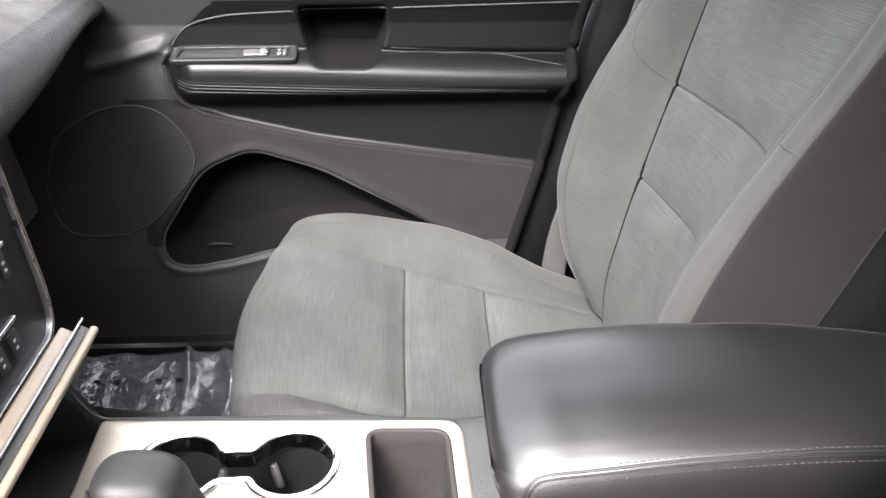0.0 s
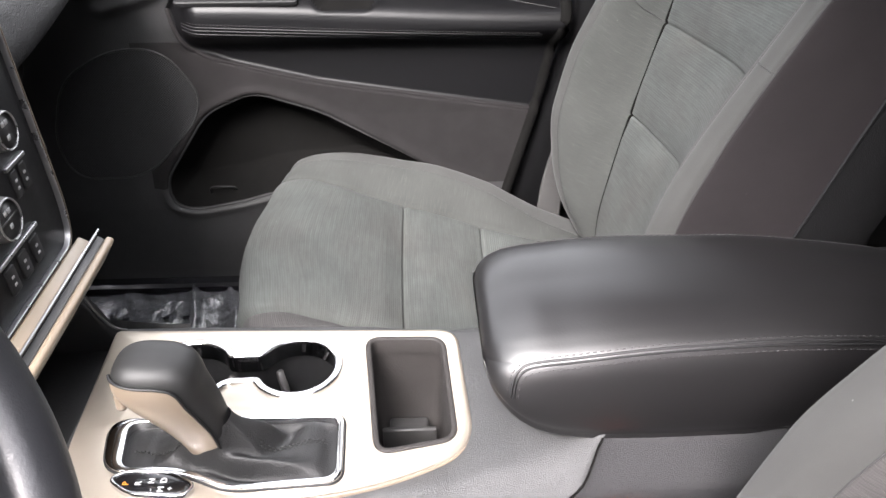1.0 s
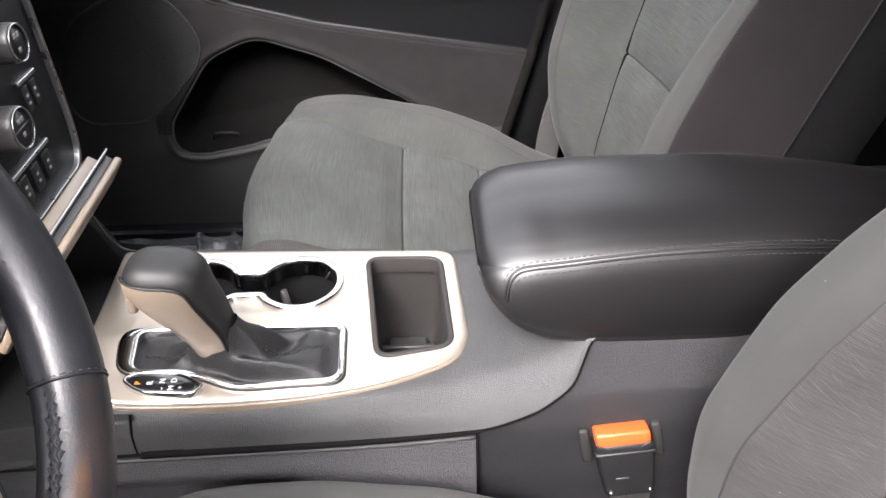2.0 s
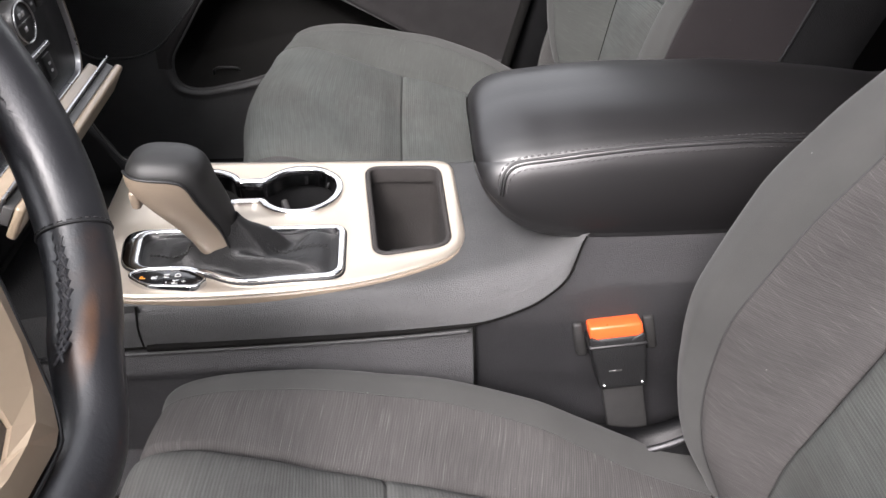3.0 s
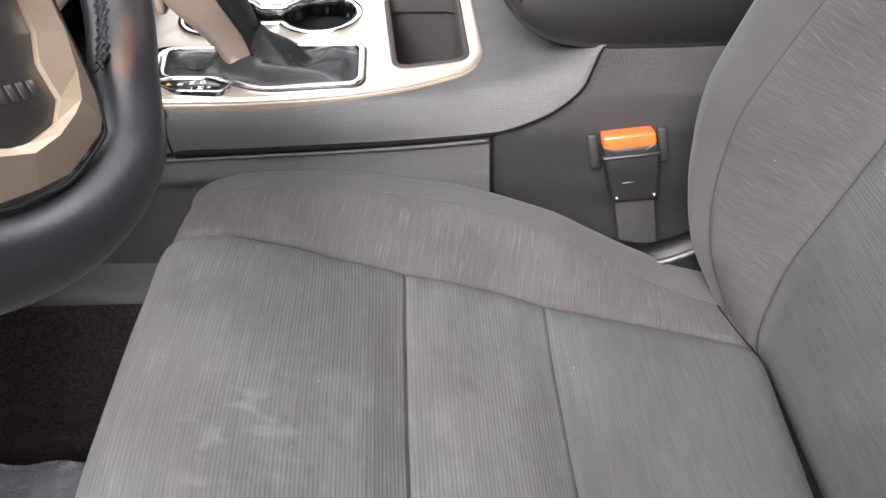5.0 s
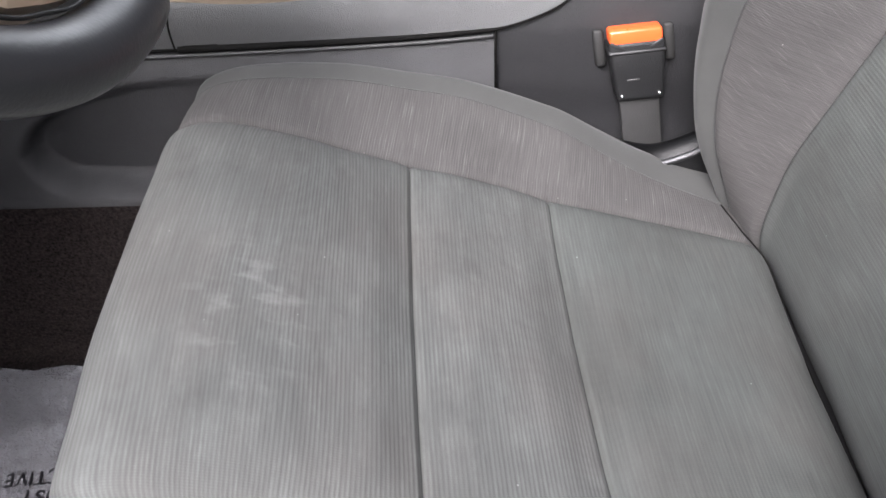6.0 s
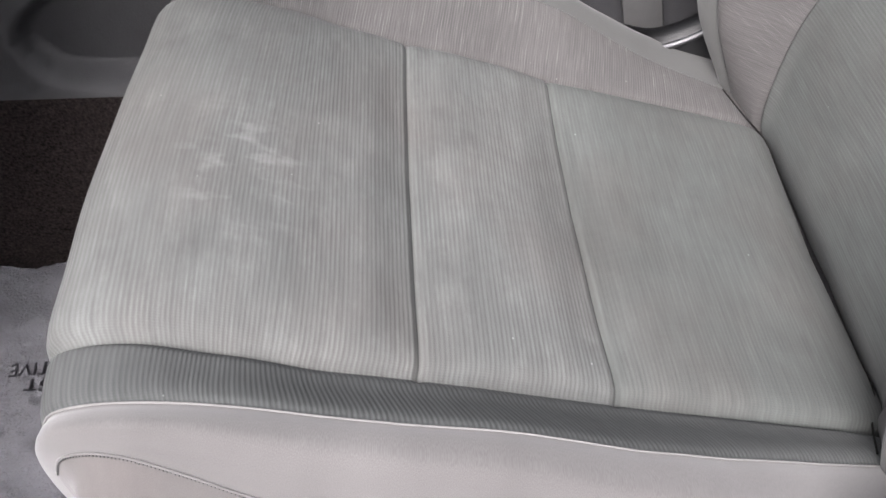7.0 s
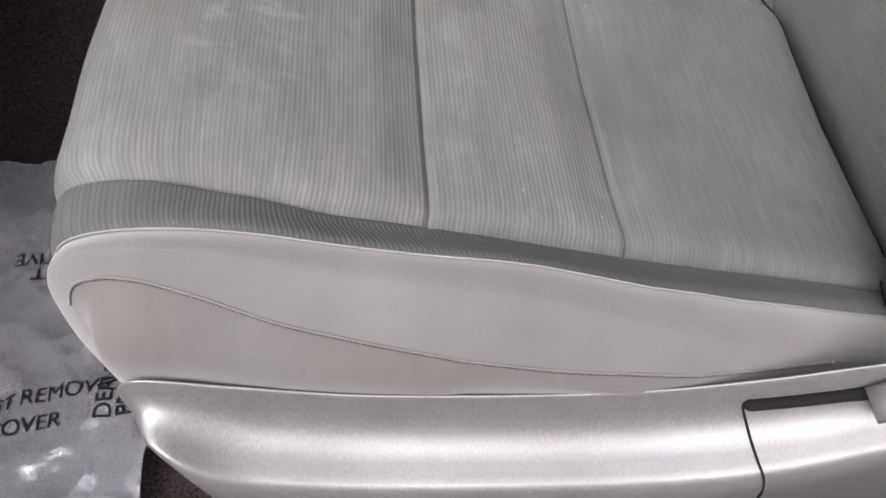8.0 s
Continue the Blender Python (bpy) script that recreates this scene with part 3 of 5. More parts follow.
SKIRT_SEAM = [(-0.2025, 0.3392), (-0.1949, 0.3469), (-0.187, 0.3503), (-0.1795, 0.3518), (-0.166, 0.3535), (-0.1525, 0.3528), (-0.1164, 0.3465), (-0.0816, 0.3344), (-0.0335, 0.318),
              (-0.004, 0.3094), (0.045, 0.2981), (0.095, 0.2890), (0.1507, 0.2767), (0.179, 0.2694), (0.2134, 0.2589)]


def cushion_across(q, c, t):
    x, z = c
    a, sg = np.abs(q), np.sign(q)
    nose = float(smoothstep(0.31, 0.17, z)) if x < -0.19 else 0.0
    w1 = 0.165 - 0.045 * (x + 0.02) - 0.01 * nose
    w2 = float(ease(x, [-0.26, 0.0, 0.10, 0.20, 0.37], [0.212, 0.219, 0.213, 0.200, 0.180])) - 0.010 * nose
    w3 = w2 + float(ease(x, [-0.25, -0.18, 0.0, 0.10, 0.20, 0.30], [0.026, 0.029, 0.041, 0.051, 0.064, 0.076]))
    up = float(ease(x, [-0.26, -0.2, -0.143, -0.05, 0.02, 0.10, 0.15, 0.20, 0.25, 0.3, 0.37], [0.002, 0.006, 0.011, 0.034, 0.043, 0.038, 0.026, 0.014, 0.008, 0.004, 0.0])) * (1 - nose)
    v = ease(a, [0, 1, 2, 2.5, 3, 3.5, 4], [0, w1, w2, w2 + (w3 - w2) * 0.64, w3, w3 + 0.008, w3 + 0.010])
    drop = float(ease(x, [-0.25, -0.2, -0.1, 0.066, 0.25, 0.37], [0.010, 0.010, 0.018, 0.030, 0.026, 0.026]))
    h = ease(a, [0, 0.55, 0.88, 1, 1.10, 1.5, 2, 2.35, 2.7, 3, 3.5, 4], [-0.004, -0.001, 0.003, 0.0, 0.003, up * 0.5 + 0.002, up, up + 0.005, up - drop * 0.35, up - drop, up - drop - 0.04, up - drop - 0.12])
    return sg * v, h


def seamed_cushion_across(q, c, t):
    """The cushion with deeper seams near the front and a higher bolster on the low-y side."""
    v, h = cushion_across(q, c, t)
    x, a = c[0], np.abs(q)
    near = q < 0
    w1 = np.where(near, ease(x, [-0.25, -0.15, -0.02, 0.25], [0.172, 0.171, 0.167, 0.166]), ease(x, [-0.25, -0.03, 0.05, 0.10, 0.27], [0.163, 0.165, 0.163, 0.158, 0.149]))
    old = 0.165 - 0.045 * (x + 0.02)
    w2 = float(ease(x, [-0.26, 0.0, 0.10, 0.20, 0.27, 0.37], [0.0, 0.0, 0.0055, 0.007, 0.005, 0.0]))
    v = v + np.sign(q) * (w1 - old) * np.clip(1 - np.abs(a - 1), 0, 1) + np.where(near, -w2 * smoothstep(1, 2, a), 0)
    rise = float(ease(x, [0.08, 0.12, 0.20, 0.25, 0.30, 0.37], [0.0, 0.003, 0.010, 0.008, 0.003, 0.0]))
    dip = float(ease(x, [-0.23, -0.195, -0.14, -0.09, -0.045, 0.01], [0.0, 0.002, 0.0095, 0.0085, 0.003, 0.0]))
    h = h + np.where(near, rise * smoothstep(1.0, 1.9, a), 0) - dip * smoothstep(0.55, 1.0, a) * smoothstep(1.9, 1.0, a)
    lip = float(ease(x, [-0.26, -0.2, -0.15, -0.1, 0.0, 0.05, 0.1, 0.15, 0.22, 0.3], [0.0, 0.0, 0.005, 0.010, 0.008, 0.006, 0.002, -0.004, -0.014, -0.026]))
    v = v - np.where(near, 0.5 * lip * smoothstep(2, 3, a), 0)
    return v, h


def back_across(q, c, t, inner=1.0, steep=1.0, wide=0.0):
    x, z = c
    a, sg = np.abs(q), np.sign(q)
    zs = [0.1, 0.3, 0.45, 0.6, 0.75, 0.9, 1.0]
    w1 = float(ease(z, zs, [0.128, 0.137, 0.149, 0.168, 0.188, 0.195, 0.195]))
    if wide:
        w1 += float(ease(z, [0.1, 0.25, 0.3, 0.36, 0.45, 0.6, 1.0], [0.018, 0.018, 0.018, 0.013, 0.006, 0.0, 0.0]))
    w2 = float(ease(z, zs, [0.180, 0.192, 0.203, 0.212, 0.222, 0.226, 0.222]))
    w3 = w2 + 0.034
    up = float(ease(z, [0.1, 0.16, 0.22, 0.29, 0.36, 0.43, 0.50, 0.56, 0.65, 0.75, 0.9, 1.0], [0, 0.0, 0.018, 0.052, 0.082, 0.098, 0.099, 0.092, 0.072, 0.05, 0.03, 0.0]))
    w2 -= wide * float(smoothstep(0.30, 0.55, z))
    v = ease(a, [0, 1, 2, 2.5, 3, 3.5, 4], [0, w1, w2, w2 + (w3 - w2) * 0.59, w3, w3 + 0.01, w3 + 0.012])

    ahead = float(ease(z, [0.1, 0.22, 0.29, 0.36, 0.43, 0.50, 0.56, 0.62, 1.0], [0, 0, 0.006, 0.010, 0.012, 0.012, 0.008, 0.001, 0]))

    def rise(up, k):
        edge = up - 0.036 * k
        return ease(a, [0, 0.6, 0.9, 1, 1.1, 1.5, 2, 2.3, 2.6, 3, 3.5, 4], [-0.006, -0.003, 0.001, 0, 0.004, up * (0.62 - 4 * wide), up * (0.97 - 6 * wide), up * (1 - 2 * wide) + 0.003, up + 0.1 * wide - 0.006 * k, edge, edge * 0.45 - 0.03, -0.056])

    drop = float(ease(z, [0.1, 0.5, 0.65, 0.72, 1.0], [0.5, 0.35, 0.06, 0.0, 0.3]))
    hollow = (0.011 if wide else 0.0) * float(smoothstep(0.42, 0.26, z)) * smoothstep(1.05, 0.8, a)
    lift = (0.0 if wide else 1.0) * float(ease(z, [0.1, 0.3, 0.42, 0.52, 0.64, 0.76, 1.0], [0.0, 0.018, 0.030, 0.030, 0.020, 0.004, 0.0]))
    raised = np.where(q < 0, lift * smoothstep(0.15, 1.0, a) * smoothstep(2.0, 1.0, a), 0)
    return sg * v, raised - hollow + np.where(q < 0, rise(up * inner, drop if steep < 1 else 1.0), rise(up * (1 + 5 * wide) + (ahead if wide else 0.0), 1.0))


def seat(y0, label, outer, recline=0.0, slide=0.0):
    """A cloth bucket seat; outer: -1 where the doorway lies at lower y."""
    st = thing("car_seat", slide, y0, 0, label, "car seat", "front seats")
    c, _, s = lengthwise(CUSHION, 150)
    top = c[:, 0] > -0.2
    marks = [float(np.interp(m, c[top, 0], s[top])) for m in (-0.024, 0.098)]
    panels = ([] if outer < 0 else [("side_skirt", FELT, -4, -3, 0), ("bolster_top", EDGE, -3, -2, 0)]) + [("bolster_face", SLUB if outer > 0 else BAND, -2, -1, 0),
              ("cushion_panel", [RIB_WORN, RIB_WORN, RIB_REAR] if outer < 0 else [RIB] * 3, -1, 1, 1), ("bolster_face", SLUB if outer < 0 else SLUB_PASSENGER, 1, 2, 0), ("bolster_top", EDGE, 2, 3, 0), ("side_skirt", FELT, 3, 4, 0)]
    if outer < 0:
        P, at, srow = upholstered(st, CUSHION, seamed_cushion_across, marks, panels, 150, rounding=[0.011, 0.013, 0.019, 0.031, 0.044, 0.060, 0.088], pivot=(-0.10, 0.13), skew=lambda v: 0.002 - 0.006 * v / 0.165)
    else:
        P, at, srow = upholstered(st, CUSHION, seamed_cushion_across, marks, panels, 150, rounding=[0, 0.004, 0.015, 0.030, 0.044, 0.060, 0.088], pivot=(-0.10, 0.13))
    for k in (-2, 3) if outer < 0 else (-3, 3):
        line = P[10:-6, at[k]].copy()
        line[:, 2] += 0.0012
        part("seam_piping", tube(line, 0.0007 if k == 2 * outer else 0.0005, 6), PALE_SEAM if k == 2 * outer else FELT, st)
    part("crest_seam", tube(P[12:-10, at[2 if outer < 0 else 2]], 0.0006, 5), EDGE, st)
    if outer < 0:
        path, halves = [], ([], [])
        sx, sz = spline(SKIRT_SEAM, 120).T
        ends = np.flatnonzero((P[:, at[-2], 0] > -0.19) & (P[:, at[-2], 2] > 0.25))
        for i, row in enumerate(P):
            line = resample(row[at[-4]:at[-2] + 1], 160, closed=False)
            above = line[:, 2] - np.interp(line[:, 0], sx, sz)
            hit = np.flatnonzero((above[:-1] < 0) & (above[1:] >= 0) & (line[:-1, 0] > sx[0]) & (line[:-1, 0] < 0.25))
            path.append((hit[-1] + 0.5) / 159 if len(hit) and i >= ends[0] else np.nan)
            halves[0].append(line)
        good = np.flatnonzero(~np.isnan(path))
        share = np.interp(np.arange(len(P)), good, np.array(path)[good])
        share = np.convolve(np.pad(share, 3, mode="edge"), np.ones(7) / 7, "valid")
        lines, path = halves[0], []
        lower_rows, upper_rows = [], []
        for line, f in zip(lines, share):
            u = np.linspace(0, 1, 160)
            on = lambda w: np.stack([np.interp(w, u, line[:, k]) for k in range(3)], 1)
            lower_rows.append(on(np.linspace(0, f, 22)))
            upper_rows.append(on(np.linspace(f, 1, 26)))
            path.append(upper_rows[-1][0])
        for name, grid_rows, mat in (("side_skirt", lower_rows, FELT_LOWER), ("bolster_top", upper_rows, FELT)):
            g = np.array(grid_rows)
            part(name, sheet(g, np.stack([g[:, :, 2], g[:, :, 0]], 2)), mat, st)
        path = np.array(path)[good[0] - 6:good[-1] + 1] + np.array([0, -0.0004, 0.0004])
        path = spline(path[::3], 200)
        part("skirt_seam", tube(path, 0.0008, 6), FELT, st)
        part("skirt_stitching", dashes(resample(path - np.array([0, 0.0007, 0.0014]), 700, closed=False), 0.0008, 0.0012, 0.00045), DARK_THREAD, st)
    lower = P
    c, _, s = lengthwise(BACK, 150)
    marks = [float(np.interp(m, c[:120, 1], s[:120])) for m in ((0.50, 0.615) if outer < 0 else (0.472, 0.606))]
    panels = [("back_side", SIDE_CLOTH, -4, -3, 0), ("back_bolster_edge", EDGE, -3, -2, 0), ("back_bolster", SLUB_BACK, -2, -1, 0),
              ("back_panel", [RIB] * 3, -1, 1, 1), ("back_bolster", SLUB_BACK if outer < 0 else SLUB_PASSENGER, 1, 2, 0), ("back_bolster_edge", EDGE, 2, 3, 0), ("back_side", SIDE_CLOTH, 3, 4, 0)]
    back = part("back_shell", box(0.47, 0.50, -0.22, 0.22, 0.30, 0.93, 0.02), BLACK, st)
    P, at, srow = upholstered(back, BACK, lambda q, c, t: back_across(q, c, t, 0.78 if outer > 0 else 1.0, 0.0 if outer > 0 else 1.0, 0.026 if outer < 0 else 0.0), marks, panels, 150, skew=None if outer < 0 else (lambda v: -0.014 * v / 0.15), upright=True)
    for k in (-3, -2, -1, 1, 2, 3):
        # deep: a thicker black tube that paints the shade of the seam valley
        deep = outer > 0 and k == 1
        part("seam_piping", tube(P[4:-4, at[k]] - np.array([0.0030 if deep else 0.0, 0, 0]), 0.0024 if deep else 0.0008, 8), SEAL_AND_SHADE_BLACK if deep else DARK_THREAD, back)
    for k in (-4, 4):
        line = P[4:-4, at[k]]
        part("edge_piping", tube(line, 0.0022, 6), PALE_SEAM if outer < 0 else SOFT, back)
        rear = [[(x + d, y - math.copysign(e, y), z) for d, e in ((0.001, 0.0), (0.03, 0.001), (0.07, 0.006), (0.10, 0.02))] for x, y, z in line]
        part("back_cover_side", sheet(rear), SOFT, back, "black rear cover")
    up_row = int(np.argmin(abs(srow - marks[1] - (0.0 if outer < 0 else 0.05))))
    if outer > 0:
        r0, r1 = int(np.argmin(abs(srow - marks[1] - 0.045))), int(np.argmin(abs(srow - marks[1])))
        cols = np.linspace(at[2], at[1] + 3, 14).astype(int)
        part("bolster_seam", tube(np.array([P[int(i), j] for i, j in zip(np.linspace(r0, r1, 14), cols)]), 0.0008, 6), DARK_THREAD, back)
    part("bolster_seam", tube(P[up_row, min(at[-2 * outer], at[-3 * outer]):max(at[-2 * outer], at[-3 * outer]) + 1], 0.0008, 6), DARK_THREAD, back)
    back.matrix_basis = pose(0.285, 0, 0.22, 0, recline, 0) @ pose(-0.285, 0, -0.22)
    m = np.array(back.matrix_basis)
    tilted = P @ m[:3, :3].T + m[:3, 3]
    crease = []
    for y in np.linspace(-0.19, 0.19, 40):
        a = np.array([[np.interp(y, r[:, 1], r[:, k]) for k in (0, 2)] for r in lower if r[len(r) // 2, 0] > 0.12])
        b = np.array([[np.interp(y, r[:, 1], r[:, k]) for k in (0, 2)] for r in tilted if r[len(r) // 2, 2] < 0.42])
        a, b = resample(a, 200, closed=False), resample(b, 200, closed=False)
        d = np.linalg.norm(a[:, None] - b[None], axis=2)
        i = int(np.argmax(d.min(1) < 0.004)) if d.min() < 0.004 else int(np.argmin(d.min(1)))
        crease.append((a[i, 0] - 0.001, y, a[i, 1] + 0.0015))
    # black tube that stands in for shade where cushion and back meet
    part("crease_shade", tube(spline(np.array(crease)[::3], 120), 0.0008, 6), SEAL_AND_SHADE_BLACK, st)
    part("seat_base", box(-0.17, 0.36, -0.20, 0.20, 0.05, 0.16, 0.02), BLACK, st)
    for y in (-0.17, 0.17):
        part("seat_rail", box(-0.20, 0.38, y - 0.02, y + 0.02, -0.012, 0.06, 0.004), BLACK, st)
    return st


driver_seat = seat(DRIVER_Y, "grey ribbed cloth driver's seat beside the open doorway", -1, 6.5)
seat(PASSENGER_Y, "grey ribbed cloth passenger seat beside the console", 1, 0.0, 0.011)

# plastic shield along the outer side of the driver's seat
xs = np.linspace(0, 1, 90)
top_line = resample(spline(SHIELD_TOP, 200), 90, closed=False)
rows = []
for (x, zt), u in zip(top_line, xs):
    early = float(smoothstep(0.17, 0.0, u))
    prof = [(-0.004, -0.020), (-0.0032, -0.004), (-0.0015, -0.0012), (0.0006, -0.0060), (0.0030, -0.0130), (0.0068, -0.0196), (0.0120, -0.0250), (0.0195, -0.0298), (0.0290, -0.0332), (0.0355, -0.0362), (0.0392, -0.0440), (0.0395, -0.06), (0.036, -0.10), (0.03, -0.15)]
    pr = spline(prof, 36)
    rows.append([(x + 0.03 * early * (i / 35) ** 2, -0.199 - DRIVER_Y - a * (1 - 0.75 * early ** 2) * (1 - 0.30 * float(smoothstep(0.55, 0.85, u))), zt + z * (1 - 0.58 * early)) for i, (a, z) in enumerate(pr)])
part("side_shield", sheet(rows), SHIELD_SKIN, driver_seat, "satin grey plastic shield")


def on_shield(x, k):
    """A place on the shield's face, k of the way down its profile."""
    g = np.array(rows)
    col = np.array([[np.interp(k * 35, np.arange(36), g[i, :, c]) for c in range(3)] for i in range(14, 90)])
    return np.array([np.interp(x, col[:, 0], col[:, c]) for c in range(3)])


slot = [on_shield(x, k) + np.array([0, -0.0012, 0.0012]) for x, k in zip(np.linspace(0.146, 0.206, 24), np.linspace(0.335, 0.36, 24))]
part("shield_slot", tube(slot, np.interp(np.linspace(0, 1, 24), [0, 0.03, 0.8, 1], [0.0015, 0.0036, 0.0036, 0.004]), 8, flat=0.7), SEAL_AND_SHADE_BLACK, driver_seat)
gap = [on_shield(0.146 + 0.012 * q, 0.335 + 0.515 * q) + np.array([0, -0.0006, 0.0004]) for q in np.linspace(0, 1, 24)]
part("shield_gap", tube(gap, 0.0008, 6, flat=0.6), SEAL_AND_SHADE_BLACK, driver_seat)
lever = [on_shield(x, 0.36) + np.array([0, -0.010, 0.006 + 0.02 * i / 11]) for i, x in enumerate(np.linspace(0.203, 0.30, 12))]
part("recline_lever", tube(lever, np.linspace(0.010, 0.016, 12), 14, flat=0.6), SHIELD, driver_seat, "grained grey lever")

# ---- centre console ----
console = thing("centre_console", 0, 0.48, 0, "dark grained plastic console with champagne top panel", "console")
CY = 0.48


def wall_y(x, z):
    tuck = 0.024 * float(smoothstep(0.10, 0.17, x)) * float(smoothstep(0.392, 0.430, z))
    return float(np.interp(z, [0.0, 0.20, 0.30, 0.36, 0.43], [0.325, 0.330, 0.338, 0.352, 0.378])) + tuck


def seam_top(x):
    return float(ease(x, [-0.34, -0.25, 0.05, 0.10, 0.135, 0.165, 0.175, 0.6], [0.350, 0.352, 0.363, 0.376, 0.398, 0.430, 0.431, 0.4311]))


cover = []
for x in np.linspace(-0.314, 0.60, 130):
    top = float(np.interp(x, [-0.34, 0.03, 0.09, 0.16, 0.22, 0.6], [0.397, 0.397, 0.406, 0.431, 0.432, 0.432]))
    base = min(seam_top(x) + 0.002, top - 0.003)
    lip = float(np.interp(x, [-0.34, -0.25, -0.05, 0.05, 0.10, 0.16, 0.6], [0.360, 0.362, 0.372, 0.398, 0.408, 0.416, 0.418]))
    foot = wall_y(x, base) - 0.0005
    half = [(foot, base), (foot + (lip - foot) * 0.22, base + (top - base) * 0.55), (foot + (lip - foot) * 0.62, base + (top - base) * 0.90), (lip + 0.004, top - 0.0005), (lip + 0.02, top)]
    prof = [(y - CY, z) for y, z in half] + [(0, top)] + [(0.964 - y - CY, z) for y, z in half[::-1]]
    cover.append([(x, y, z) for y, z in resample(spline(prof, 110), 64, closed=False)])

PANEL_EDGE = rounded([(-0.316, 0.594), (0.044, 0.580), (0.052, 0.415), (-0.025, 0.3785), (-0.105, 0.3640), (-0.19, 0.3600), (-0.262, 0.3635), (-0.297, 0.378), (-0.309, 0.425)], [0.008, 0.022, 0.036, 0.05, 0.05, 0.04, 0.034, 0.015, 0.03], 8)
me = sheet(cover)
bm = bmesh.new()
bm.from_mesh(me)
bpy.data.meshes.remove(me)
cen = np.array([f.calc_center_median()[:] for f in bm.faces])
dead = (polydist(cen[:, 0], cen[:, 1] + CY, PANEL_EDGE) < -0.008) & (cen[:, 2] > 0.39)
bmesh.ops.delete(bm, geom=[f for f, k in zip(list(bm.faces), dead) if k], context="FACES")
part("cover", bm, TRIM, console)


def shifted(loop, dy=-CY):
    return np.asarray(loop) + np.array([0, dy])


def arc(cx, cy, r, a0, a1, n=24):
    t = np.radians(np.linspace(a0, a1, n))
    return np.stack([cx + r * np.cos(t), cy + r * np.sin(t)], 1)


CUP_L, CUP_R, CUP_SIZE = (-0.222, 0.526), (-0.118, 0.526), 0.0425
cup_loop = np.vstack([arc(*CUP_R, CUP_SIZE, -152, 152), arc(*CUP_L, CUP_SIZE, 28, 332)])
cup_loop = spline(resample(cup_loop, 60), 120, closed=True)
bin_loop = rounded([(-0.050, 0.568), (0.029, 0.565), (0.035, 0.424), (-0.036, 0.410)], 0.016, 7)
boot_loop = rounded([(-0.278, 0.457), (-0.068, 0.456), (-0.066, 0.380), (-0.118, 0.378), (-0.158, 0.3745), (-0.200, 0.396), (-0.266, 0.399)], [0.02, 0.012, 0.012, 0.02, 0.03, 0.03, 0.02], 7)
panel = part("top_panel", plate(shifted(PANEL_EDGE), [shifted(cup_loop), shifted(bin_loop), shifted(boot_loop)], 0.384, 0.4035, 0.004), PANEL, console, "champagne satin metal panel")
rim = ring_in(PANEL_EDGE, -0.0015)
part("panel_edge", plate(shifted(rim), [shifted(ring_in(PANEL_EDGE, 0.004))], 0.390, 0.3995, 0.002), TAN, console)


def rim_band(loop, width, z0, z1, name, mat):
    part(name, plate(shifted(ring_in(loop, -width * 0.4)), [shifted(ring_in(loop, width * 0.6))], z0, z1, 0.0018), mat, console)


rim_band(cup_loop, 0.008, 0.386, 0.4065, "cup_ring", CHROME)
boot_inner = rounded([(-0.259, 0.4520), (-0.0740, 0.4510), (-0.0720, 0.3855), (-0.118, 0.3830), (-0.157, 0.3800), (-0.198, 0.4015), (-0.252, 0.403)], [0.012, 0.009, 0.009, 0.02, 0.03, 0.03, 0.010], 7)
part("shifter_frame", plate(shifted(ring_in(boot_loop, -0.002)), [shifted(ring_in(boot_inner, -0.0018))], 0.386, 0.4072, 0.0014), CHROME, console, "chrome frame of the shifter")
part("frame_shadow_gap", plate(shifted(ring_in(boot_loop, -0.0036)), [shifted(ring_in(boot_loop, -0.0014))], 0.386, 0.4046, 0.0008), BLACK, console)
rim_band(bin_loop, 0.0055, 0.386, 0.4045, "bin_rim", RUBBER)


def well(loop, z_top, z_bot, draft, mat, name):
    """An open cup with walls and a floor under a hole."""
    loop = shifted(loop)
    rows = []
    for z, e in ((z_top, 0.0), (z_top - 0.01, 0.0005), ((z_top + z_bot) / 2, draft * 0.5), (z_bot + 0.006, draft), (z_bot, draft + 0.006)):
        rows.append([(x, y, z) for x, y in ring_in(loop, e)])
    me = sheet(rows, None, False, True)
    bm = bmesh.new()
    bm.from_mesh(me)
    bpy.data.meshes.remove(me)
    bm.verts.ensure_lookup_table()
    k = len(loop)
    bmesh.ops.triangle_fill(bm, use_beauty=True, edges=[bm.edges.get((bm.verts[4 * k + i], bm.verts[4 * k + (i + 1) % k])) for i in range(k)])
    part(name, bm, mat, console)


well(ring_in(cup_loop, -0.001), 0.388, 0.320, 0.004, SOFT, "cup_holder")
well(ring_in(bin_loop, -0.001), 0.390, 0.275, 0.006, RUBBER, "storage_bin")
part("bin_divider", box(-0.037, 0.021, 0.524 - CY, 0.530 - CY, 0.276, 0.312, 0.002), SHIELD, console)
part("bin_step", box(-0.030, 0.012, 0.531 - CY, 0.556 - CY, 0.276, 0.300, 0.003), SHIELD, console)
for (cx, cy), a in ((CUP_L, 40), (CUP_R, 128), (CUP_R, -120), (CUP_L, -120)):
    bm = box(-0.0035, 0.0035, -0.006, 0.004, -0.012, 0.014, 0.002)
    m = Matrix.Translation((cx + 0.036 * math.cos(radians(a)), cy + 0.036 * math.sin(radians(a)) - CY, 0.358)) @ pose(0, 0, 0, 0, 0, a + 90) @ pose(0, 0, 0, 25)
    bmesh.ops.transform(bm, matrix=m, verts=bm.verts)
    part("cup_gripper", bm, SHIELD, console)

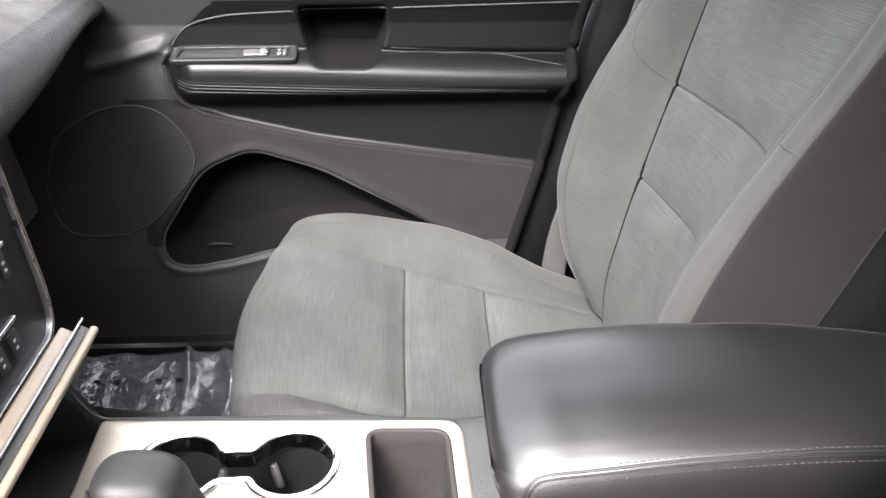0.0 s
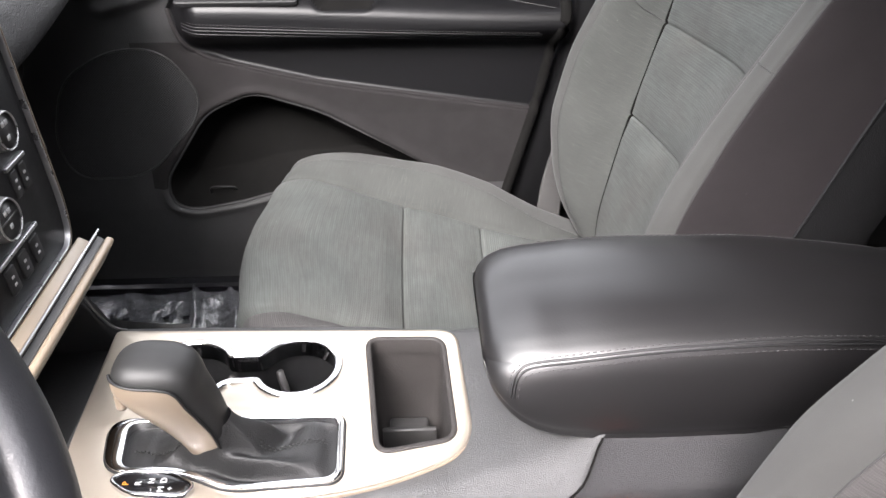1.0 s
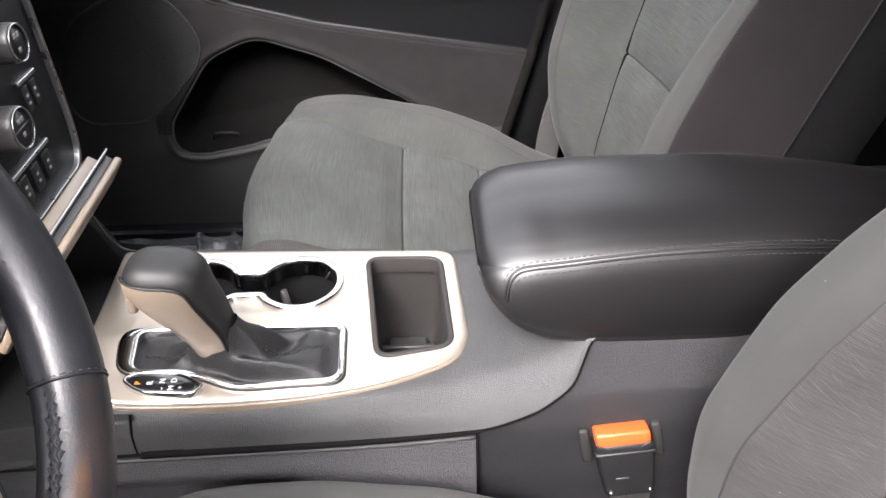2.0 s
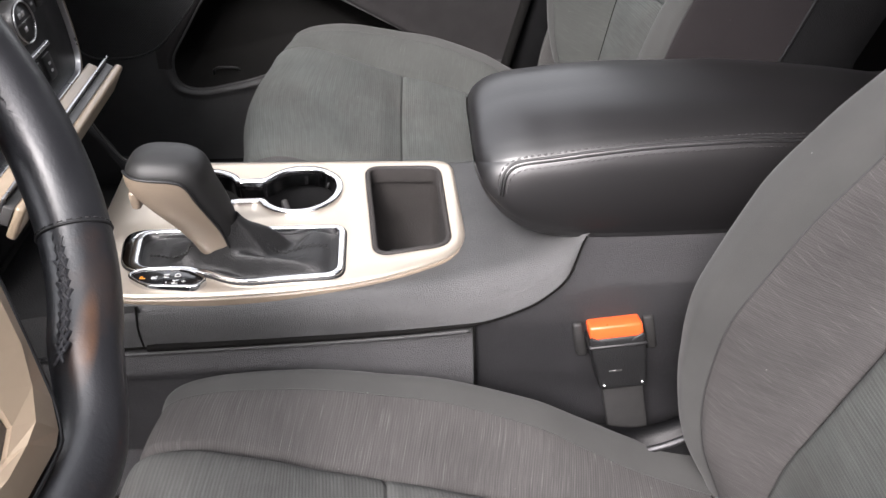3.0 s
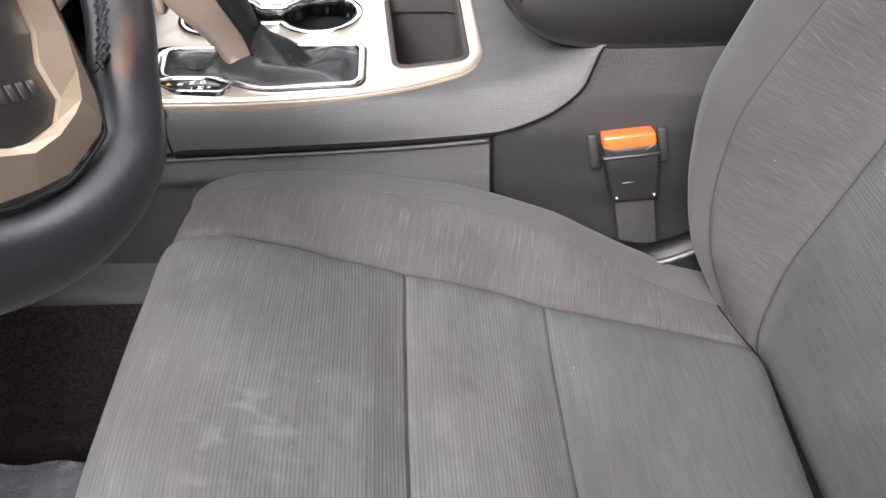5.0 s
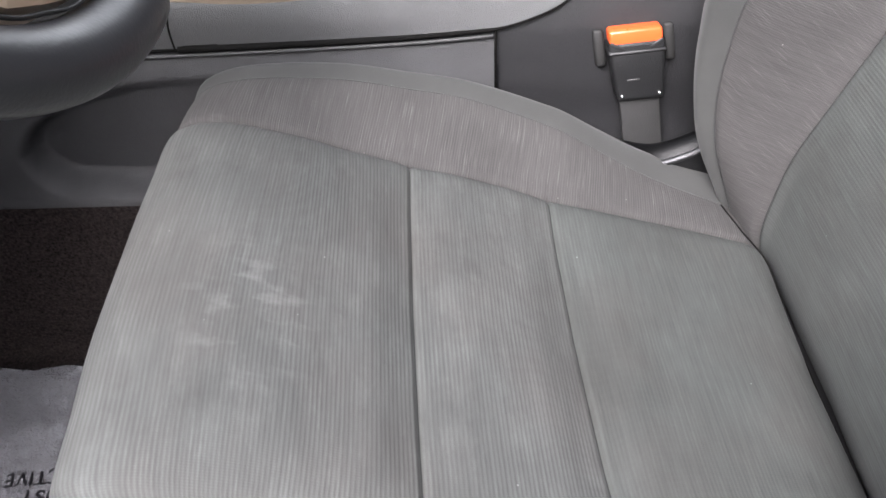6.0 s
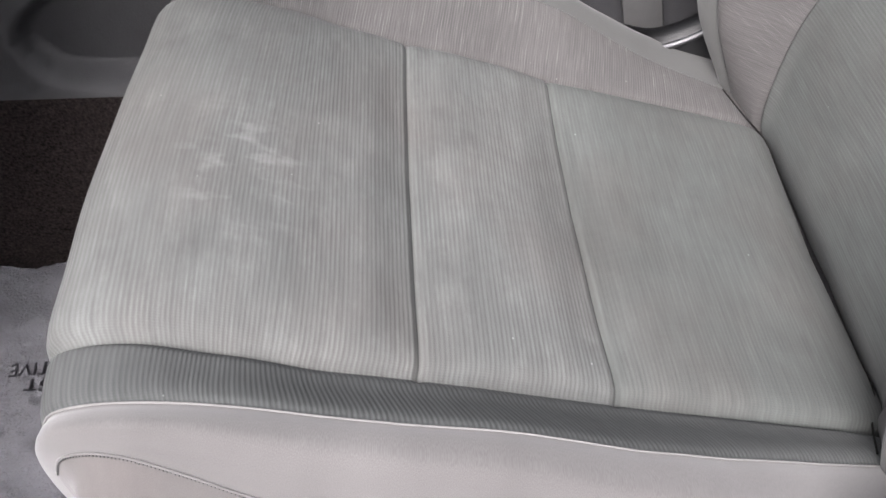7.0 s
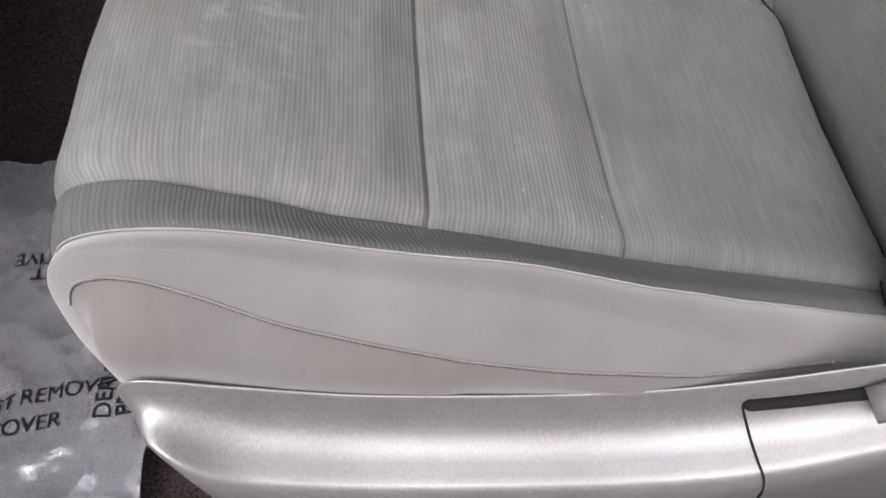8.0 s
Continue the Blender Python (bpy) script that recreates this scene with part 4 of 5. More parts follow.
# side walls of the console, one heightfield each
def side_wall(name, x0, x1, z0, z1, depth, mat, side=-1, nx=60, nz=40):
    rows = []
    for x in np.linspace(x0, x1, nx):
        rows.append([(x, (depth(x, z) - CY) if side < 0 else (2 * 0.482 - depth(x, z) - CY), z) for z in np.linspace(z0, z1 if not callable(z1) else z1(x), nz)])
    return part(name, sheet(rows), mat, console)


for side in (-1, 1):
    # rear walls carry the seat's shade in their darker colour
    side_wall("rear_lower_panel", 0.054, 0.60, 0.0, 0.3335, lambda x, z: wall_y(x, z) + 0.003 + 0.016 * float(smoothstep(0.395, 0.25, z)), SHADED_REAR_TRIM, side)
    side_wall("rear_side_panel", 0.054, 0.60, 0.332, seam_top, lambda x, z: wall_y(x, z) + 0.002 + 0.016 * float(smoothstep(0.395, 0.25, z)), SHADED_REAR_TRIM, side)
    side_wall("front_side_panel", -0.60, -0.2425, 0.353, lambda x: 0.398, lambda x, z: wall_y(x, min(z, 0.36)) + 0.004 - 0.02 * float(smoothstep(-0.25, -0.4, x)), TRIM, side)
seam_x = np.linspace(-0.243, 0.158, 80)
part("panel_gap", tube([(x, wall_y(x, seam_top(x)) - 0.0010 - CY, seam_top(x) + 0.0008) for x in seam_x], np.interp(seam_x, [-0.243, -0.09, 0.05, 0.06, 0.16], [0.0034, 0.0031, 0.0018, 0.0010, 0.0009]), 8), SEAL_AND_SHADE_BLACK, console)
edge_x = np.linspace(-0.50, 0.050, 90)
part("panel_lip", tube([(x, wall_y(x, seam_top(x)) - 0.0016 - CY, seam_top(x) - 0.0050) for x in edge_x], 0.0018, 8), TRIM, console)
front_x = np.linspace(-0.50, -0.24, 30)
part("panel_gap", tube([(x, wall_y(x, seam_top(x)) - 0.0004 - CY, seam_top(x) + 0.0004) for x in front_x], 0.0012, 6), SEAL_AND_SHADE_BLACK, console)
slot_x = np.linspace(-0.238, -0.206, 12)
part("tray_slot", tube([(x, wall_y(x, seam_top(x)) - 0.0008 - CY, seam_top(x) + 0.0030) for x in slot_x], 0.0017, 8), SEAL_AND_SHADE_BLACK, console)
part("panel_gap", tube([(0.0527, wall_y(0.05, z) - 0.0002 - CY, z) for z in np.linspace(0.29, 0.364, 30)], 0.0012, 6), SEAL_AND_SHADE_BLACK, console)
front_gap = spline([(-0.2455, 0.3495 - CY, 0.352), (-0.2465, 0.3500 - CY, 0.3556), (-0.2475, 0.3520 - CY, 0.3744), (-0.2450, 0.3556 - CY, 0.397)], 20)
part("panel_gap", tube(front_gap, 0.0010, 6), SEAL_AND_SHADE_BLACK, console)


SIDE_POCKET = rounded([(-0.422, 0.255), (-0.398, 0.213), (-0.33, 0.206), (-0.09, 0.205), (-0.09, 0.326), (-0.20, 0.331), (-0.28, 0.328), (-0.35, 0.313), (-0.402, 0.287)], 0.02, 3)


def lower_wall(x, z):
    """The side of the console under its seam, with a long hollow pocket."""
    y = float(np.interp(z, [0.0, 0.196, 0.210, 0.26, 0.30, 0.325, 0.345, 0.362], [0.304, 0.304, 0.309, 0.317, 0.330, 0.339, wall_y(x, 0.345) + 0.0015, wall_y(x, 0.362) + 0.0055]))
    if not -0.45 < x < -0.07 or z > 0.34:
        return y
    d = float(polydist(np.array([x]), np.array([z]), SIDE_POCKET)[0])
    return y + max(0.006, 0.344 - y) * float(smoothstep(0.002, -0.013, d))


for side in (-1, 1):
    # darker than the cover, so the wall's shade is in its colour
    side_wall("side_panel", -0.60, 0.0515, 0.196, seam_top, lower_wall, SHADED_LOWER_TRIM, side, 110, 60)
    side_wall("tunnel_carpet", -0.95, 0.30, -0.012, 0.203, lambda x, z: 0.278 + 0.115 * z, CARPET, side, 30, 20)

# armrest lid
armrest = thing("armrest", 0, 0.497, 0, "padded black leather armrest with double grey stitching", "armrest")
AX = [0.058, 0.061, 0.066, 0.074, 0.086, 0.102, 0.125, 0.16, 0.22, 0.30, 0.40, 0.50]


def armrest_section(x):
    """Half-width at the seam, crown, bottom and seam height."""
    w = float(ease(x, AX, [0.050, 0.060, 0.068, 0.074, 0.078, 0.080, 0.081, 0.082, 0.082, 0.081, 0.076, 0.068]))
    zs = float(ease(x, AX, [0.482, 0.4855, 0.489, 0.4925, 0.4955, 0.498, 0.501, 0.506, 0.5115, 0.514, 0.507, 0.495]))
    zt = zs + float(ease(x, AX, [0.005, 0.0085, 0.011, 0.0125, 0.0145, 0.016, 0.015, 0.014, 0.0115, 0.010, 0.010, 0.010]))
    zb = float(ease(x, AX, [0.478, 0.471, 0.463, 0.454, 0.443, 0.433, 0.426, 0.422, 0.421, 0.421, 0.421, 0.421]))
    return w, zt, zb, zs


stations = np.unique(np.r_[np.linspace(0.058, 0.13, 30), np.linspace(0.13, 0.50, 40)])
upper, lower, seams_lr = [], [], {-1: [], 1: []}
for x in stations:
    w, zt, zb, zs = armrest_section(x)
    d = zt + 0.004 - zs
    d += 0.003
    half = [(1.0, zs), (0.965, zs + 0.11 * d), (0.88, zs + 0.30 * d), (0.72, zs + 0.57 * d), (0.42, zs + 0.88 * d), (0, zs + d)]
    pr = spline([(-a * w, z) for a, z in half] + [(a * w, z) for a, z in half[-2::-1]], 60)
    cant = 0.12 * float(smoothstep(0.30, 0.08, x))
    upper.append([(x, y, z + cant * max(0.0, y)) for y, z in pr])
    hl = [(1.0, zs), (1.055, zs - (zs - zb) * 0.07), (1.12, zs - (zs - zb) * 0.22), (1.18, zs - (zs - zb) * 0.46), (1.21, zs - (zs - zb) * 0.70), (1.185, zb + 0.007), (1.08, zb), (0, zb)]
    pl = spline([(-a * w, z) for a, z in hl] + [(a * w, z) for a, z in hl[-2::-1]], 60)
    lower.append([(x, y, z + cant * max(0.0, y) * float(smoothstep(zb, zs, z))) for y, z in pl])
    for sg in (-1, 1):
        seams_lr[sg].append((x, sg * w * 1.003, zs))
lid = [u + l[-2:0:-1] for u, l in zip(upper, lower)]
bm = bmesh.new()
bm.from_mesh(sheet(lid, None, False, True))
bm.verts.ensure_lookup_table()
bm.faces.new([bm.verts[i] for i in range(len(lid[0]))])
bmesh.ops.recalc_face_normals(bm, faces=bm.faces)
part("lid", bm, LEATHER, armrest, "padded black leather lid")
grid = {-1: np.array(lower), 1: np.array(lower)[:, ::-1]}


def seam_line(side, down, out):
    """Along the edge of the lid, then down its front corner."""
    g = grid[side]
    far = [i for i in range(len(stations)) if stations[i] > 0.113][::-1]
    pts = [g[i, 0] + np.array([0, side * out, down]) for i in far]
    for q in np.linspace(0.05, 1, 22):
        a = q * math.pi / 2
        col, x = 16 * (1 - math.cos(a)) ** 1.2, 0.113 - 0.036 * math.sin(a) ** 0.85
        i = np.clip(np.searchsorted(stations, x) - 1, 0, len(stations) - 2)
        u, j = (x - stations[i]) / (stations[i + 1] - stations[i]), int(col)
        w = col - j
        on = (1 - u) * ((1 - w) * g[i, j] + w * g[i, j + 1]) + u * ((1 - w) * g[i + 1, j] + w * g[i + 1, j + 1])
        pts.append(on + np.array([-0.9 * down * math.sin(a), side * out, down * math.cos(a)]))
    return spline(np.array(pts)[::2], 160)


for side in (-1, 1):
    part("seam_piping", tube(seam_line(side, -0.0010, 0.0006), 0.0014, 6), BLACK, armrest)
    part("seam_piping", tube(seam_line(side, -0.0034, 0.0030), 0.0012, 6), SOFT, armrest)
    for down, out in ((0.0030 if side < 0 else 0.0012, 0.0004 if side < 0 else -0.0012), (-0.0070, 0.0058)):
        part("stitching", dashes(resample(seam_line(side, down, out), 700, closed=False), 0.0034, 0.0024, 0.00042), STITCH, armrest)
part("hinge_block", box(0.46, 0.53, -0.08, 0.08, 0.41, 0.50, 0.01), BLACK, armrest)

# ---- gear shifter ----
shifter = thing("gear_shifter", 0, 0.42, 0, "gear shifter with black leather top and champagne grip", "gear shifter")
KNOB = [(-0.176, 0.406, 0.018, 0.015), (-0.180, 0.424, 0.0205, 0.017), (-0.187, 0.444, 0.0265, 0.020), (-0.198, 0.466, 0.0325, 0.025), (-0.207, 0.485, 0.0350, 0.028),
        (-0.209, 0.498, 0.0345, 0.028), (-0.209, 0.507, 0.031, 0.025), (-0.209, 0.5135, 0.023, 0.0185), (-0.209, 0.5165, 0.010, 0.008), (-0.209, 0.517, 0.00005, 0.00005)]
kn = spline(KNOB, 44)
ang = np.linspace(0, 2 * math.pi, 48, endpoint=False)
ex = np.sign(np.cos(ang)) * np.abs(np.cos(ang)) ** 0.72
ey = np.sign(np.sin(ang)) * np.abs(np.sin(ang)) ** 0.72


def knob_rows(grow, sel=slice(None), rows=slice(None)):
    return [[(x + (a + grow) * cx, (b + grow) * cy, z + 0.30 * a * cx * -0.3) for cx, cy in zip(ex[sel], ey[sel])] for x, z, a, b in kn[rows]]


part("knob_leather", sheet(knob_rows(0), None, False, True), KNOB_SKIN, shifter, "black leather knob")
lo = slice(24, 42)
full = np.array(knob_rows(0.0016, lo, slice(0, 27)))
grip = []
for i, row in enumerate(full):
    up, down = max(0.0, (i - 19) / 7.0), max(0.0, (4 - i) / 4.0)
    share = 0.94 * (1 - 0.42 * (1 - math.sqrt(max(0.0, 1 - up ** 2)))) * (1 - 0.3 * (1 - math.sqrt(max(0.0, 1 - down ** 2))))
    u = np.linspace(0.47 - 0.47 * share, 0.47 + 0.50 * share, 26)
    grip.append([[np.interp(w, np.linspace(0, 1, len(row)), row[:, k]) for k in range(3)] for w in u])
grip = np.array(grip)
part("knob_grip", sheet(grip), TAN, shifter, "champagne grip plate")
around = np.vstack([grip[:, 0], grip[-1, 1:], grip[-2::-1, -1], grip[0, -2:0:-1]])
part("knob_edge", tube(resample(around, 140), 0.0013, 6, closed=True, up=(0.3, 0.8, 0.5)), BLACK, shifter)
part("release_button", box(-0.247, -0.238, -0.010, 0.010, 0.462, 0.480, 0.003), TAN, shifter)

loop0 = resample(ring_in(boot_inner, -0.002), 120) - np.array([0, 0.42])
boot = []
for t in np.linspace(0, 1, 34):
    row = []
    for x, y in loop0:
        a = math.atan2(y, x + 0.18)
        cx, cy = -0.178 + 0.0205 * math.cos(a), 0.017 * math.sin(a)
        k = t ** 0.85
        px, py = x + (cx - x) * k, y + (cy - y) * k
        behind = float(smoothstep(-0.185, -0.14, px))
        slack = math.sin(t * math.pi) ** 0.8
        fold = 0.0078 * behind * slack * math.sin(4.2 * a + 9.0 * t + 1.6 * noise.noise((px * 30, py * 30, 4.0)))
        fold += 0.0022 * slack * noise.noise((px * 45, py * 45, 1.3)) + 0.0012 * slack * noise.noise((px * 120, py * 120, 7.0))
        tent = (0.020 * behind + 0.004 * (1 - behind)) * t ** 1.5
        row.append((px, py, 0.3985 + 0.0035 * min(1, t * 8) + tent + 0.030 * t ** 5 + fold))
    boot.append(row)
part("leather_boot", sheet(boot, None, False, True), BOOT, shifter, "wrinkled black leather boot")
hide_z = lambda x, y: min((abs(p[0] - x) + abs(p[1] - y), p[2]) for r in boot for p in r)[1]
for y0, y1 in ((-0.004, 0.006), (-0.007, 0.003)):
    line = [(-0.135 + 0.056 * q, y0 + (y1 - y0) * q, hide_z(-0.135 + 0.056 * q, y0 + (y1 - y0) * q) + 0.0008) for q in np.linspace(0, 1, 30)]
    part("boot_stitching", dashes(line, 0.003, 0.0016, 0.0005), DARK_THREAD, shifter)
line = [(-0.248 + 0.06 * q, 0.002 - 0.012 * q, hide_z(-0.248 + 0.06 * q, 0.002 - 0.012 * q) + 0.0010) for q in np.linspace(0, 1, 30)]
part("boot_stitching", dashes(line, 0.0022, 0.0018, 0.0010), DARK_THREAD, shifter)

# gear indicator
ind = thing("gear_indicator", 0, 0, 0, "black gear indicator window with a chrome frame and lit letters", "gear indicator")
ind_loop = rounded([(-0.258, 0.3875), (-0.244, 0.3948), (-0.209, 0.3917), (-0.1865, 0.3778), (-0.193, 0.3680), (-0.239, 0.3728)], 0.009, 6)
part("window", plate(ind_loop, (), 0.396, 0.4085, 0.002), GLOSS, ind)
part("frame", plate(ring_in(ind_loop, -0.0025), [ring_in(ind_loop, 0.0005)], 0.396, 0.4095, 0.001), CHROME, ind)


def lettering(name, body, size, m, mat, parent, label=""):
    cu = bpy.data.curves.new(name, "FONT")
    cu.body, cu.size, cu.extrude = body, size, 0.0002
    cu.align_x, cu.align_y = "CENTER", "CENTER"
    tmp = bpy.data.objects.new("tmp", cu)
    scene.collection.objects.link(tmp)
    me = bpy.data.meshes.new_from_object(tmp.evaluated_get(bpy.context.evaluated_depsgraph_get()))
    bpy.data.objects.remove(tmp)
    bpy.data.curves.remove(cu)
    me.transform(m)
    return part(name, me, mat, parent, label, smooth=False)


for ch, x, y, mat in (("P", -0.2425, 0.3815, AMBER), ("R", -0.232, 0.3812, WHITE), ("N", -0.2215, 0.3832, WHITE), ("D", -0.2115, 0.3835, WHITE), ("M", -0.2122, 0.3742, WHITE), ("+", -0.2045, 0.3745, WHITE), ("-", -0.2208, 0.3738, WHITE)):
    lettering("letter", ch, 0.0074, pose(x, y, 0.4089, 0, 0, 90), mat, ind)

# ---- seat belt buckle ----
buckle = thing("seat_belt_buckle", 0.1985, 0.326, 0.236, "black seat belt buckle with an orange release button", "seat belt buckle")
tilt_b = pose(0, 0, 0, -11, 0, 0) @ Matrix(((1, 0, -0.10, 0.006), (0, 1, 0, 0), (0, 0, 1, 0), (0, 0, 0, 1))) @ pose(0, 0, 0, 0, -5, 0)


def placed(bm, m):
    bmesh.ops.transform(bm, matrix=m, verts=bm.verts)
    return bm


body = box(-0.0265, 0.0265, -0.011, 0.011, 0.062, 0.120, 0.004, 3)
for v in body.verts:
    v.co.x *= 0.86 + 0.14 * (v.co.z - 0.062) / 0.05
part("body", placed(body, tilt_b), SOFT, buckle)
part("release_button", placed(box(-0.0248, 0.0248, -0.0095, 0.0095, 0.116, 0.1315, 0.003, 3), tilt_b), ORANGE, buckle, "orange release button")
for sg in (-1, 1):
    part("lip_corner", placed(box(-0.007, 0.007, -0.0112, -0.0088, -0.0022, 0.0022, 0.0008), tilt_b @ Matrix.Translation((0.0185 * sg, 0, 0.1165)) @ pose(0, 0, 0, 0, 28 * -sg, 0)), BLACK, buckle)
part("collar", placed(box(-0.0275, 0.0275, -0.012, 0.012, 0.1085, 0.1125, 0.002), tilt_b), BLACK, buckle)
part("back_plate", placed(box(-0.034, 0.034, 0.010, 0.015, 0.096, 0.130, 0.002), tilt_b), BLACK, buckle)
for x in (-0.033, 0.033):
    part("ear", placed(box(x - 0.0052, x + 0.0052, 0.002, 0.010, 0.094, 0.130, 0.003), tilt_b), STRAP, buckle, "smoky grey wing")
part("strap", placed(box(-0.0195, 0.0195, -0.003, 0.004, -0.08, 0.066, 0.0015), tilt_b), STRAP, buckle, "dark grey strap")
for x in (-0.018, 0.018):
    bm = bmesh.new()
    bmesh.ops.create_uvsphere(bm, u_segments=10, v_segments=6, radius=0.0022)
    part("rivet", placed(bm, tilt_b @ Matrix.Translation((x, -0.011, 0.068))), CHROME, buckle)
part("slot_bar", placed(box(-0.012, 0.0, -0.0116, -0.0105, 0.083, 0.0845), tilt_b), SHIELD, buckle)

rod = spline([(0.150, 0.296, 0.262), (0.185, 0.297, 0.248), (0.212, 0.298, 0.2435), (0.240, 0.299, 0.252), (0.262, 0.30, 0.266), (0.295, 0.30, 0.30)], 40)
bracket = thing("seat_bracket", 0, 0, 0, "", "")
part("rod", tube(rod, 0.0034, 10), METAL, bracket)
part("tray", sheet([[(x, y + 0.001, z), (x, y + 0.007, z + 0.006), (x, y + 0.015, z + 0.011), (x, y + 0.021, z + 0.009)] for x, y, z in rod]), PILLAR_SKIN, bracket, "black plastic tray")
part("apron", sheet([[(x, y - 0.0005, z - 0.002), (x, y + 0.001, z - 0.03), (x, y + 0.004, z - 0.07)] for x, y, z in rod]), SOFT, bracket, "black plastic apron")
tagged(bracket, "black bracket with a curved bright metal rod beside the seat", "bracket")

# ---- steering wheel ----
wheel = thing("steering_wheel", -0.235, 0.072, 0.709, "worn black leather steering wheel with champagne spokes", "steering wheel")
wheel.rotation_euler = (0, radians(-25), 0)
TURNED = -9.5


def on_wheel(r, deg, n=0.0):
    a = radians(deg)
    return (n, r * math.cos(a), r * math.sin(a))


SPOKE_TURN = -24
rim_rows = []
for deg in np.linspace(0, 360, 180, endpoint=False):
    at_spoke = float(smoothstep(46, 25, abs((deg + 90 - SPOKE_TURN + 180) % 360 - 180)))
    fat = 0.0192 + 0.0015 * math.exp(-((abs(((deg + 35 + 180) % 360) - 180)) / 25) ** 2)
    mid, wide, deep = 0.168 + 0.0165 * at_spoke, fat * 0.98 - 0.0005 * at_spoke, fat * 0.92 - 0.002 * at_spoke
    rim_rows.append([on_wheel(mid + wide * math.cos(b), deg, deep * math.sin(b)) for b in np.linspace(0, 2 * math.pi, 28, endpoint=False)])
part("rim", sheet(rim_rows, None, True, True), WHEEL_SKIN, wheel, "worn black leather rim")
for deg in (-47, 138, 42, 227):
    ring = [on_wheel(0.168 + 0.0203 * math.cos(b), deg, 0.0188 * math.sin(b)) for b in np.linspace(0, 2 * math.pi, 40)]
    part("rim_seam", tube(ring[:-1], 0.0009, 5, closed=True, up=(0.3, 0.9, 0.2)), BLACK, wheel)
    side = [on_wheel(0.168 + 0.0205 * math.cos(b), deg + 0.7, 0.0190 * math.sin(b)) for b in np.linspace(0, 2 * math.pi, 80)]
    part("rim_stitching", dashes(side, 0.0028, 0.002, 0.00035), STITCH, wheel)


def on_rim(deg, b, grow=0.0):
    """A place on the rim's skin: b degrees round its section, 180 faces the hub."""
    r = 0.0192 + grow
    return Vector(on_wheel(0.168 + r * 0.98 * math.cos(radians(b)), deg, r * 0.92 * math.sin(radians(b))))


bm = bmesh.new()
for deg in np.arange(-77, 14, 2.3):
    for b0, b1 in ((161, 178), (175, 158)):
        a, b = on_rim(deg + random.uniform(-0.2, 0.2), b0, 0.0002), on_rim(deg + 4.4 + random.uniform(-0.3, 0.3), b1 + random.uniform(-3, 3), -0.0003)
        m = Matrix.LocRotScale((a + b) / 2, (b - a).to_track_quat("Z", "Y"), None)
        bmesh.ops.create_cone(bm, cap_ends=True, segments=7, radius1=0.0009, radius2=0.0014, depth=(b - a).length * 1.05, matrix=m)
tagged(part("lacing", bm, LACE, wheel), kind="stuff")


def spoke_plate(outline, low, top, mat, name, edge=0.004, label=""):
    """A plate in the wheel's plane: outline as (across, up), faces the driver."""
    bm = plate(outline, (), low, top, edge)
    bmesh.ops.transform(bm, matrix=Matrix(((0, 0, 1, 0), (1, 0, 0, 0), (0, 1, 0, 0), (0, 0, 0, 1))), verts=bm.verts)
    bmesh.ops.recalc_face_normals(bm, faces=bm.faces)
    return part(name, bm, mat, wheel, label)


def turned(points, deg):
    c, s = math.cos(radians(deg)), math.sin(radians(deg))
    return [(x * c - y * s, x * s + y * c) for x, y in points]


OUTER_EDGE = [(0.080, -0.035), (0.0785, -0.066), (0.074, -0.101), (0.0692, -0.130), (0.0632, -0.1435), (0.0567, -0.149), (0.0227, -0.1606), (0.0, -0.1615)]
RIDGE = [(0.070, -0.035), (0.0665, -0.060), (0.0618, -0.1015), (0.055, -0.119), (0.0467, -0.1324), (0.0366, -0.138), (0.0197, -0.1445), (0.0, -0.148)]
INSERT_EDGE = [(0.056, -0.035), (0.0525, -0.070), (0.0466, -0.0976), (0.0375, -0.112), (0.0381, -0.1288), (0.0273, -0.1382), (0.0077, -0.1426), (0.0, -0.1430)]


def spoke_loop(half, n):
    pts = turned(half + [(-x, y) for x, y in half[-2::-1]], SPOKE_TURN)
    return [(n, x, y) for x, y in pts]


part("lower_spoke", sheet([spoke_loop(OUTER_EDGE, -0.020), spoke_loop(OUTER_EDGE, 0.009), spoke_loop(RIDGE, 0.0165), spoke_loop(INSERT_EDGE, 0.0130), spoke_loop(INSERT_EDGE, 0.0)]), SPOKE, wheel, "champagne faceted spoke", smooth=False)
lip_path = resample(spline(np.array(spoke_loop([(x * 1.03, y * 1.012 - 0.001) for x, y in OUTER_EDGE], 0.007)), 80), 80, closed=False)
part("spoke_gasket", tube(lip_path, 0.0012, 8), BLACK, wheel)
spoke_plate(turned(INSERT_EDGE + [(-x, y) for x, y in INSERT_EDGE[-2::-1]], SPOKE_TURN), -0.02, 0.0105, SPOKE_DARK, "spoke_insert", 0.001)
for k in range(9):
    bar_c = turned([(-0.0272 + 0.0068 * k, -0.1215)], SPOKE_TURN)[0]
    spoke_plate(np.array(turned([(-0.0020, -0.0036), (0.0020, -0.0036), (0.0020, 0.0036), (-0.0020, 0.0036)], SPOKE_TURN)) + np.array(bar_c), 0.009, 0.0110, SHIELD, "printed_bar", 0.0003)
